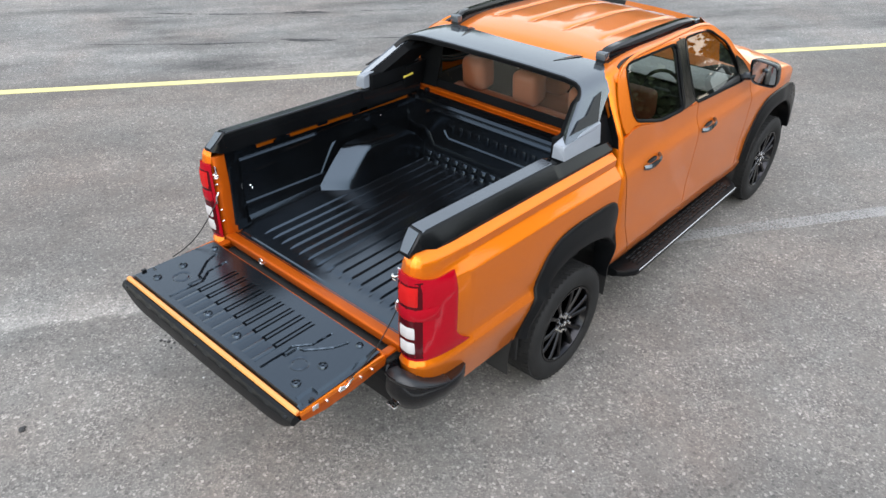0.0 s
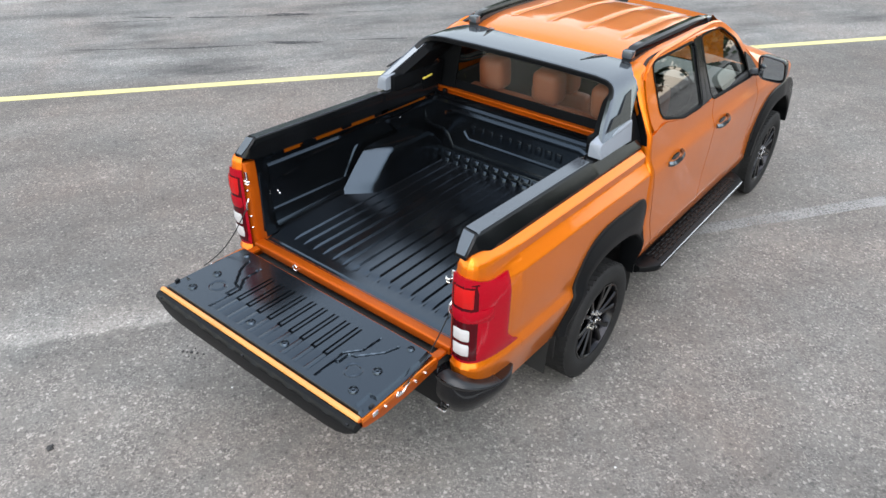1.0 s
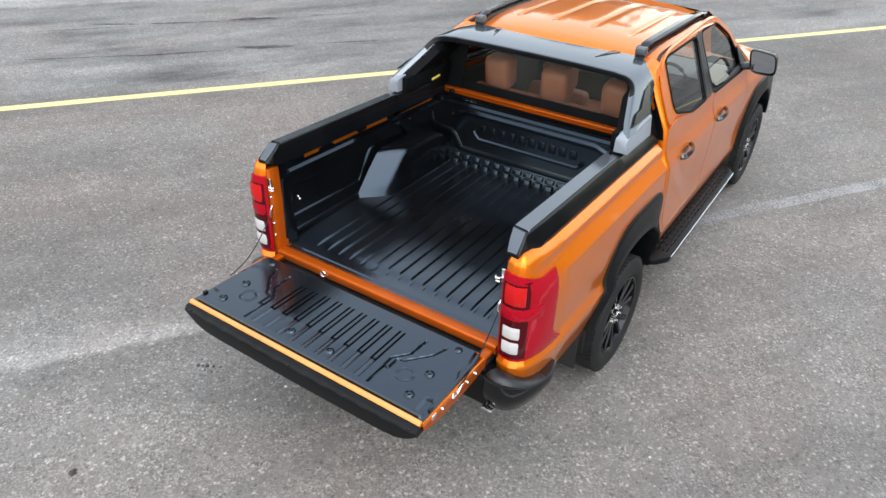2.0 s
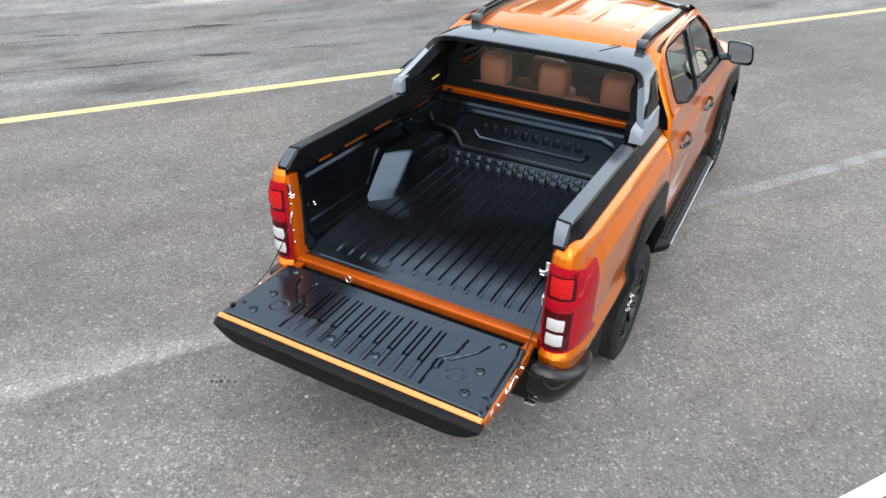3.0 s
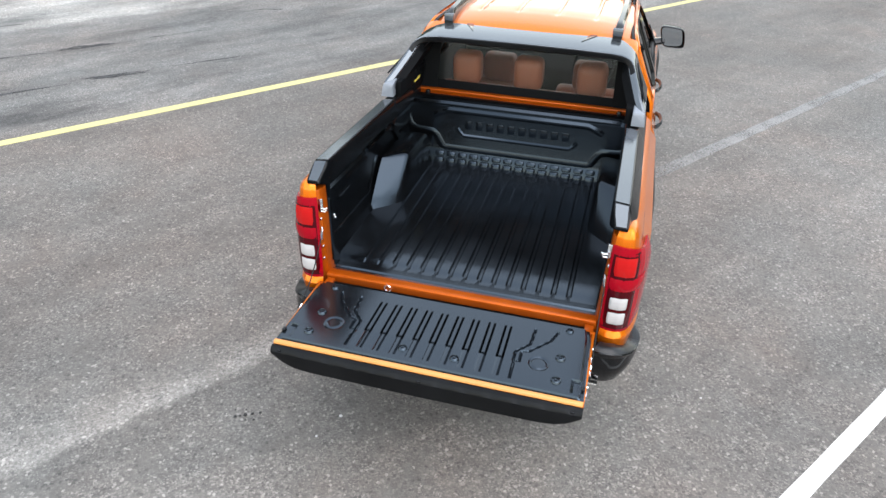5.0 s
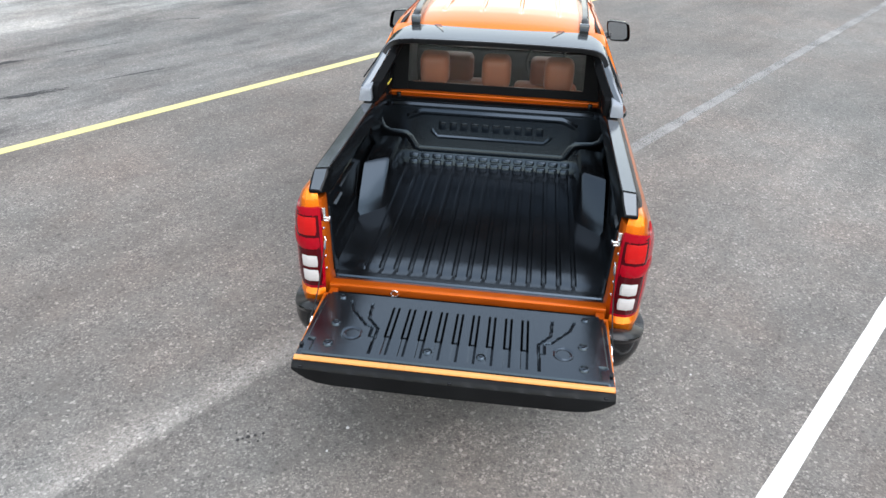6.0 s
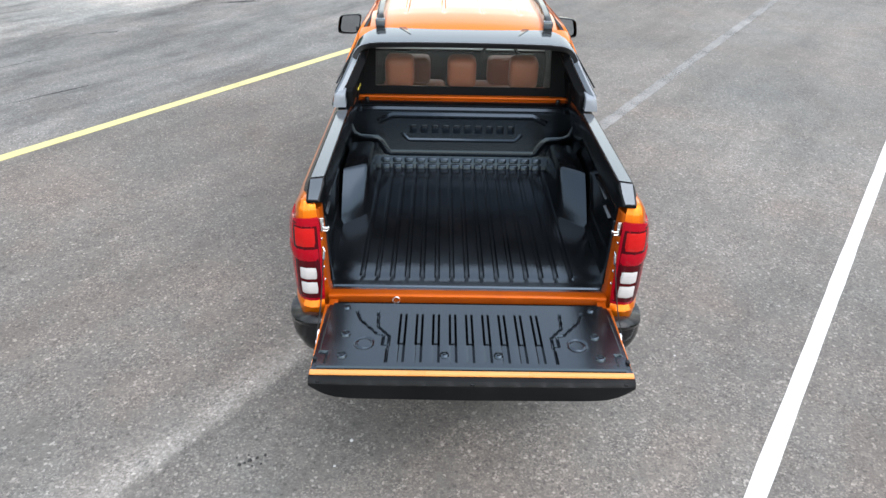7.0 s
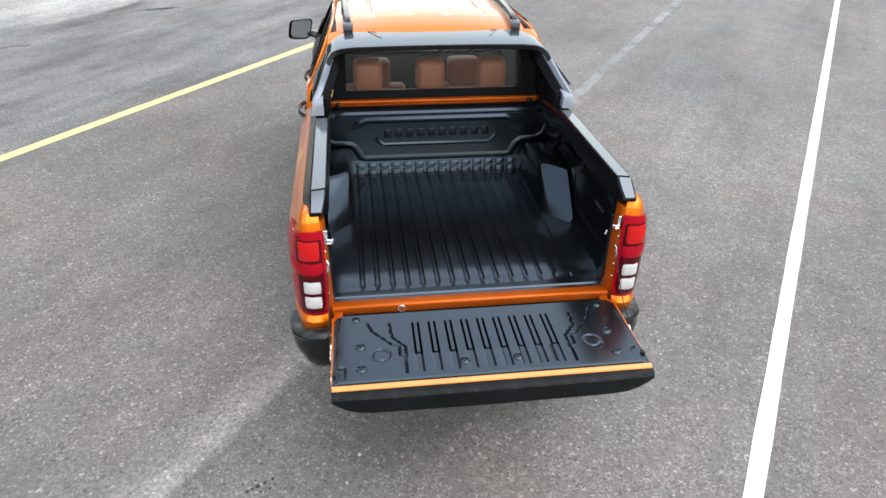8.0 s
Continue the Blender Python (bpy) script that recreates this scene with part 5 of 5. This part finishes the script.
def build_wheel(side):
    """Tyre, black six-spoke rim, nuts and cap about the origin, outer face towards side * x."""
    m = Matrix.Diagonal((side, 1, 1, 1))
    bm = lathe(bmesh.new(), [(0.215, -0.120), (0.205, -0.112), (0.12, -0.05), (0.10, 0.04), (0.04, 0.045), (0.0005, 0.045)], m, 40)
    wheel = part("wheel", bm, DARK, truck, "black alloy wheel with chunky tyre")
    profile = [(0.250, 0.100), (0.258, 0.114), (0.274, 0.124), (0.304, 0.131), (0.335, 0.130), (0.357, 0.122), (0.372, 0.112), (0.379, 0.096), (0.382, 0.060), (0.383, 0.0), (0.382, -0.060), (0.379, -0.096), (0.372, -0.112), (0.340, -0.128), (0.300, -0.131), (0.258, -0.115), (0.250, -0.100)]
    bm = lathe(bmesh.new(), profile, m, 72)
    for i in range(60):
        a = math.tau * i / 60
        for x, w, skew in ((0.088, 0.040, 0.0), (0.034, 0.040, 0.5), (-0.022, 0.040, 0.0), (-0.078, 0.040, 0.5)):
            b = a + skew * math.tau / 60
            turn = Matrix.Rotation(b, 4, "X")
            add_box(bm, None, (w, 0.027, 0.008), 0.0, m @ turn @ Matrix.Translation((x, 0, 0.3805)) @ Matrix.Rotation(0.35, 4, "Z"))
    part("tyre", bm, RUBBER, wheel, "black tyre with blocky tread", 40)
    bm = lathe(bmesh.new(), [(0.222, -0.10), (0.238, 0.02), (0.246, 0.096), (0.258, 0.110), (0.255, 0.118), (0.244, 0.116), (0.233, 0.098), (0.225, 0.03), (0.217, -0.06)], m, 64)
    part("rim_barrel", bm, RIM, wheel)
    for i in range(6):
        for d in (-0.17, 0.17):
            a = math.tau * i / 6 + d
            bm, rows = bmesh.new(), []
            for r, w, h in ((0.050, 0.018, 0.090), (0.095, 0.016, 0.096), (0.162, 0.015, 0.104), (0.216, 0.018, 0.108), (0.244, 0.022, 0.108)):
                b = a + (d * 0.55 if r > 0.08 else 0.0) * (r / 0.244 - 0.4)
                c, t = Vector((0, math.cos(b), math.sin(b))), Vector((0, -math.sin(b), math.cos(b)))
                rows.append([m @ (c * r + t * k * w + Vector((hh, 0, 0))) for k, hh in ((-1.0, h - 0.035), (-0.9, h - 0.004), (-0.55, h + 0.003), (0.55, h + 0.003), (0.9, h - 0.004), (1.0, h - 0.035))])
            add_grid(bm, rows)
            part("spoke", bm, RIM, wheel, angle=30)
    bm = lathe(bmesh.new(), [(0.074, 0.045), (0.072, 0.080), (0.064, 0.086), (0.034, 0.088), (0.033, 0.100), (0.028, 0.104), (0.0005, 0.105)], m, 28)
    part("hub_cap", bm, RIM, wheel, "black centre cap")
    part("cap_emblem", add_box(bmesh.new(), None, (0.004, 0.026, 0.024), 0.001, m @ Matrix.Translation((0.106, 0, 0)) @ Matrix.Rotation(radians(45), 4, "X")), CHROME, wheel, "small bright emblem")
    for i in range(6):
        a = math.tau * (i + 0.5) / 6
        bm = bmesh.new()
        bmesh.ops.create_cone(bm, cap_ends=True, segments=6, radius1=0.012, radius2=0.009, depth=0.030, matrix=m @ Matrix.Translation((0.098, 0.052 * math.cos(a), 0.052 * math.sin(a))) @ Matrix.Rotation(radians(90), 4, "Y"))
        part("wheel_nut", bm, CHROME, wheel, "bright steel wheel nut")
    return wheel


def side_step(side):
    bm, rows = bmesh.new(), []
    for y, cut in ((1.90, 0.10), (1.93, 0.06), (1.99, 0.012), (2.03, 0.0), (3.62, 0.0), (3.68, 0.03), (3.73, 0.085)):
        o = 0.972 - cut
        rows.append([(side * 0.80, y, 0.418), (side * (o - 0.03), y, 0.412), (side * (o - 0.008), y, 0.407), (side * o, y, 0.392), (side * (o - 0.006), y, 0.365), (side * (o - 0.03), y, 0.352), (side * 0.80, y, 0.345)])
    made = add_grid(bm, rows, close=True)
    bm.faces.new(made[0])
    bm.faces.new(made[-1])
    step = part("side_step", bm, CLADDING, truck, "black side step with raised treads and a bright edge", 35)
    bm = bmesh.new()
    for i in range(4):
        ridge(bm, [(side * (0.845 + 0.027 * i), y, 0.4165 - 0.001 * i) for y in (2.06, 3.58)], (0, 0, 1), 0.016, 0.003, 0.8)
    part("tread_pad", bm, CLADDING, step)
    pad = None
    for i in range(20):
        for j in range(4):
            y, x = 2.085 + 0.0775 * i + 0.018 * (j % 2), 0.845 + 0.027 * j
            if pad is None:
                pad = box("tread_block", (side * x, y, 0.421), (0.012, 0.048, 0.006), RUBBER, step, 0.0015)
                first = (x, y)
            else:
                o = new("tread_block", pad.data)
                o.parent = step
                o.location = (side * (x - first[0]), y - first[1], 0)
    part("bright_edge", tube(bmesh.new(), [(side * 0.970, y, 0.401) for y in (2.02, 2.6, 3.2, 3.63)], 0.0035, 6), CHROME, step, "thin bright strip along the step")
    for y in (2.1, 2.8, 3.5):
        box("step_bracket", (side * 0.74, y, 0.38), (0.16, 0.06, 0.04), DARK, step, 0.004)


def door_mirror(side):
    bm, rows = bmesh.new(), []
    outline = resample([(0.905, 1.308), (1.075, 1.308), (1.094, 1.335), (1.074, 1.455), (1.045, 1.476), (0.885, 1.490), (0.868, 1.465)], 40)
    centre = Vector((0.98, 1.40))
    for y, k in ((3.508, 0.89), (3.500, 0.97), (3.508, 1.0), (3.55, 0.99), (3.61, 0.90), (3.645, 0.66), (3.655, 0.25)):
        rows.append([(side * q.x, y, q.y) for q in (centre + (p - centre) * k for p in outline)])
    made = add_grid(bm, rows, close=True)
    bm.faces.new(made[-1])
    mirror = part("door_mirror", bm, CAPSIDE, truck, "gloss black door mirror", 40)
    bm = bmesh.new()
    bm.faces.new([bm.verts.new((side * q.x, 3.532 + 0.08 * (q.y - 1.40) + 0.12 * (q.x - 0.98), q.y)) for q in (centre + (p - centre) * 0.90 for p in outline)])
    part("mirror_glass", bm, MIRROR, mirror, "mirror glass")
    bm, rows = bmesh.new(), []
    for t in spread(0, 1, 5):
        x, z, w, h = 0.835 + 0.09 * t, 1.335 + 0.02 * t, 0.060 - 0.015 * t, 0.030
        rows.append([(side * x, 3.555 + w * math.cos(a), z + h * math.sin(a)) for a in (math.tau * k / 10 for k in range(10))])
    add_grid(bm, rows, close=True)
    part("mirror_arm", bm, GLOSS, mirror)
    bm = bmesh.new()
    v = [bm.verts.new(on_house(side, y, z, 0.008)) for y, z in ((3.46, belt(3.46) + 0.006), (3.68, belt(3.68) + 0.006), (3.56, 1.440), (3.46, 1.50))]
    bm.faces.new(v)
    part("mirror_sail", thick(bm, 0.01), GLOSS, mirror)


def seat(x, y, width, top):
    """A leather seat back and cushion."""
    bm = bmesh.new()
    add_box(bm, None, (width, 0.13, top - 0.80), 0.045, Matrix.Translation((x, y, (top + 0.80) / 2)) @ Matrix.Rotation(radians(12), 4, "X"), 3)
    chair = part("seat_back", bm, LEATHER, truck, "tan leather seat back")
    box("seat_cushion", (x, y + 0.28, 0.82), (width, 0.48, 0.14), LEATHER, chair, 0.04)
    return chair


def head_rest(parent, x, y, z, width):
    bm = bmesh.new()
    add_box(bm, None, (width, 0.16, 0.225), 0.05, Matrix.Translation((x, y, z)) @ Matrix.Rotation(radians(6), 4, "X"), 4)
    part("head_rest", bm, LEATHER, parent, "tan leather head rest")
    for d in (-0.05, 0.05):
        part("rest_post", tube(bmesh.new(), [(x + d, y, z - 0.16), (x + d, y, z - 0.08)], 0.006), CHROME, parent)


def cabin():
    bench = seat(0, 1.965, 1.28, 1.36)
    for x in (-0.44, 0.0, 0.44):
        head_rest(bench, x - 0.004, 1.950, 1.464, 0.205)
    for x in (-0.37, 0.37):
        chair = seat(x, 2.82, 0.52, 1.12)
        head_rest(chair, x, 2.805, 1.215, 0.27)
    bm = bmesh.new()
    outline = [(3.30, 0.70), (3.24, 1.10), (3.30, 1.22), (3.42, 1.25), (3.72, 1.24), (3.72, 0.70)]
    add_prism(bm, outline, lambda a, b, e: ((-0.80, 0.80)[e], a, b), 0.02)
    board = part("dashboard", bm, CABIN, truck, "dark dashboard under an added pale slab")
    # pale slab added to give the band of light in the rear window
    bm = bmesh.new()
    add_prism(bm, [(3.305, 1.236), (3.42, 1.256), (3.72, 1.250), (3.72, 1.262), (3.42, 1.270), (3.298, 1.246)], lambda a, b, e: ((-0.78, 0.78)[e], a, b), 0.003)
    part("light_slab", bm, LIGHTBAND, board, "added pale slab standing in for light at the windscreen")
    ring = [(0.37 + 0.17 * math.cos(a), 3.16 + 0.06 * math.sin(a), 1.18 + 0.165 * math.sin(a)) for a in spread(0, math.tau, 28)]
    wheel = part("steering_wheel", tube(bmesh.new(), ring, 0.014), CABIN, truck, "black steering wheel")
    box("steering_boss", (0.37, 3.19, 1.17), (0.14, 0.06, 0.09), CABIN, wheel, 0.02)
    box("steering_spoke", (0.37, 3.165, 1.18), (0.33, 0.02, 0.03), CABIN, wheel, 0.006)
    bm = bmesh.new()
    add_grid(bm, [[(x, y, 1.794 - 0.03 * abs(x / 0.6) ** 3 - 0.05 * max(0, (y - 2.9) / 0.25) ** 2) for x in spread(-0.66, 0.66, 11)] for y in spread(1.93, 3.12, 9)])
    part("headlining", bm, CABIN, truck)
    bm = bmesh.new()
    add_grid(bm, [[(x, 1.800, 1.705), (x, 1.805, 1.715), (x, 1.820, 1.735), (x, 1.86, 1.760), (x, 1.94, 1.786 - 0.03 * abs(x / 0.6) ** 3)] for x in spread(-0.62, 0.62, 9)])
    part("rear_header", thick(bm, 0.01), CABIN, truck, "dark trim above the rear window")
    box("cabin_floor", (0, 2.65, 0.66), (1.60, 1.95, 0.06), CABIN, truck, 0.01)
    box("parcel_wall", (0, 1.76, 1.05), (1.50, 0.10, 0.62), CABIN, truck, 0.02)
    for side in (-1, 1):
        box("pillar_lining", (side * 0.70, 1.80, 1.57), (0.03, 0.10, 0.36), CABIN, truck, 0.01)
        box("door_lining", (side * 0.815, 2.75, 1.03), (0.05, 1.75, 0.66), CABIN, truck, 0.015)
    box("rear_view_mirror", (0.0, 3.22, 1.60), (0.24, 0.03, 0.07), CABIN, truck, 0.012)


def underbody():
    bm = bmesh.new()
    add_box(bm, (0, 2.6, 0.60), (1.30, 4.9, 0.16), 0.02)
    for side in (-1, 1):
        add_box(bm, (side * 0.46, 2.55, 0.50), (0.09, 4.9, 0.14), 0.01)
        add_box(bm, (side * 0.80, 2.72, 0.57), (0.08, 1.75, 0.10), 0.02)
    part("chassis", bm, DARK, truck, "black ladder chassis")
    for y in (REAR_HUB, FRONT_HUB):
        part("axle", tube(bmesh.new(), [(-0.72, y, HUB_Z), (0.72, y, HUB_Z)], 0.05, 12), DARK, truck)
    for x0 in (-1, 1):
        box("mud_flap", (x0 * 0.77, 0.755, 0.49), (0.22, 0.015, 0.22), RUBBER, truck, 0.004, "black rubber mud flap")
    bm = bmesh.new()
    add_box(bm, (0, 0.80, 0.85), (1.40, 1.60, 0.05), 0.004)
    part("bed_floor_pan", bm, DARK, truck)


roof()
rear_wall()
front_end()
underbody()
cabin()
for s in (-1, 1):
    doors(s)
    cab_corner(s)
    side_step(s)
    door_mirror(s)
    wheel_arch(s, REAR_HUB, [(0.735, 0.565), (0.775, 0.72), (0.835, 0.93), (0.895, 1.04), (0.99, 1.105), (1.15, 1.125), (1.55, 1.110), (1.640, 1.085), (1.648, 0.74), (1.668, 0.53)],
               [(0.800, 0.545), (0.815, 0.66), (0.885, 0.815), (0.975, 0.905), (1.10, 0.950), (1.25, 0.950), (1.42, 0.920), (1.55, 0.865), (1.600, 0.81), (1.612, 0.74), (1.628, 0.53)])
    wheel_arch(s, FRONT_HUB, [(3.800, 0.56), (3.830, 0.72), (3.900, 0.90), (3.985, 1.00), (4.12, 1.045), (4.38, 1.05), (4.62, 1.03), (4.76, 0.98), (4.86, 0.86), (4.92, 0.60)],
               [(3.885, 0.54), (3.905, 0.64), (3.985, 0.78), (4.08, 0.865), (4.22, 0.91), (4.40, 0.915), (4.55, 0.885), (4.68, 0.80), (4.775, 0.68), (4.80, 0.56)])
    for k, hub in enumerate((REAR_HUB, FRONT_HUB)):
        turned = build_wheel(s)
        turned.matrix_basis = pose(s * 0.802, hub, HUB_Z, 9 + 17 * k)


# ---------------------------------------------------------------- trees beyond the paved ground, which the paint and panes mirror
def leaf_paint():
    k = Nodes("tree_leaves")
    k.set(Base_Color=k.ramp(k.noise(0.9, 4), (0.3, (0.030, 0.055, 0.018)), (0.7, (0.070, 0.110, 0.035))), Roughness=0.6)
    return k.mat


def bark_paint():
    k = Nodes("tree_bark")
    k.set(Base_Color=k.ramp(k.noise(3, 6), (0.3, (0.06, 0.05, 0.04)), (0.7, (0.14, 0.12, 0.10))), Roughness=0.9)
    k.bump(k.noise(9, 5), 0.6, 0.03)
    return k.mat


LEAF, BARK = leaf_paint(), bark_paint()


def tree(seed, height):
    """A broad-leaved tree: tapered trunk, limbs, and a ragged crown of small leaf clumps."""
    rng = random.Random(seed)
    thing = empty("tree")
    bm = bmesh.new()
    rows = []
    for t in spread(0, 1, 8):
        r = 0.30 * (1 - 0.75 * t) + (0.12 if t == 0 else 0)
        rows.append([(0.25 * math.sin(t * 3 + seed) + r * math.cos(a), 0.2 * math.sin(t * 2) + r * math.sin(a), height * 0.72 * t) for a in (math.tau * k / 9 for k in range(9))])
    add_grid(bm, rows, close=True)
    tips = []
    for i in range(13):
        a, z = i * 2.4 + rng.random(), height * (0.08 + 0.64 * i / 13)
        reach = height * (0.30 - 0.012 * i) * rng.uniform(0.8, 1.15)
        p0 = Vector((0.2 * math.sin(z / height * 3 + seed), 0, z))
        p2 = p0 + Vector((math.cos(a) * reach, math.sin(a) * reach, reach * rng.uniform(0.3, 0.7)))
        p1 = p0.lerp(p2, 0.5) + Vector((0, 0, -0.06 * reach))
        tube(bm, [p0, p1, p2], 0.06, 5)
        tips += [p1, p2, p0.lerp(p2, 0.75)]
    tips.append(Vector((0, 0, height * 0.86)))
    part("trunk", bm, BARK, thing)
    bm = bmesh.new()
    for tip in tips:
        for _ in range(120):
            d = Vector((rng.gauss(0, 1), rng.gauss(0, 1), rng.gauss(0, 0.8)))
            p = tip + d * height * 0.060
            size = height * rng.uniform(0.020, 0.036)
            n = Vector((rng.gauss(0, 1), rng.gauss(0, 1), rng.gauss(0.6, 1))).normalized()
            u = n.orthogonal().normalized()
            w = n.cross(u)
            q = [p + u * size * 1.5, p + w * size + n * size * 0.3, p - u * size * 1.4, p - w * size - n * size * 0.2]
            bm.faces.new([bm.verts.new(v) for v in q])
    part("crown", bm, LEAF, thing, merge=0)
    return tagged(thing, "leafy green broad-leaved tree beyond the asphalt", "tree", "trees beyond the asphalt")


rng = random.Random(4)
kinds = [tree(1, 15.0), tree(2, 17.0), tree(3, 13.5)]
spots = []
for i in range(36):
    bearing = -100 + 200 * i / 35 + rng.uniform(-2, 2)
    far = lerp([(-100, 44), (-45, 46), (-26, 115), (7, 115), (17, 110), (24, 44), (40, 40), (100, 44)], bearing) + 5 * (i % 2) + rng.uniform(-2, 2)
    spots.append((-far * math.sin(radians(bearing)), 3 + far * math.cos(radians(bearing))))
for i, (x, y) in enumerate(spots):
    m = pose(x, y, 0, 0, 0, rng.uniform(0, 360))
    if i < 3:
        kinds[i].matrix_basis = m
    else:
        copy_thing(kinds[i % 3], m)
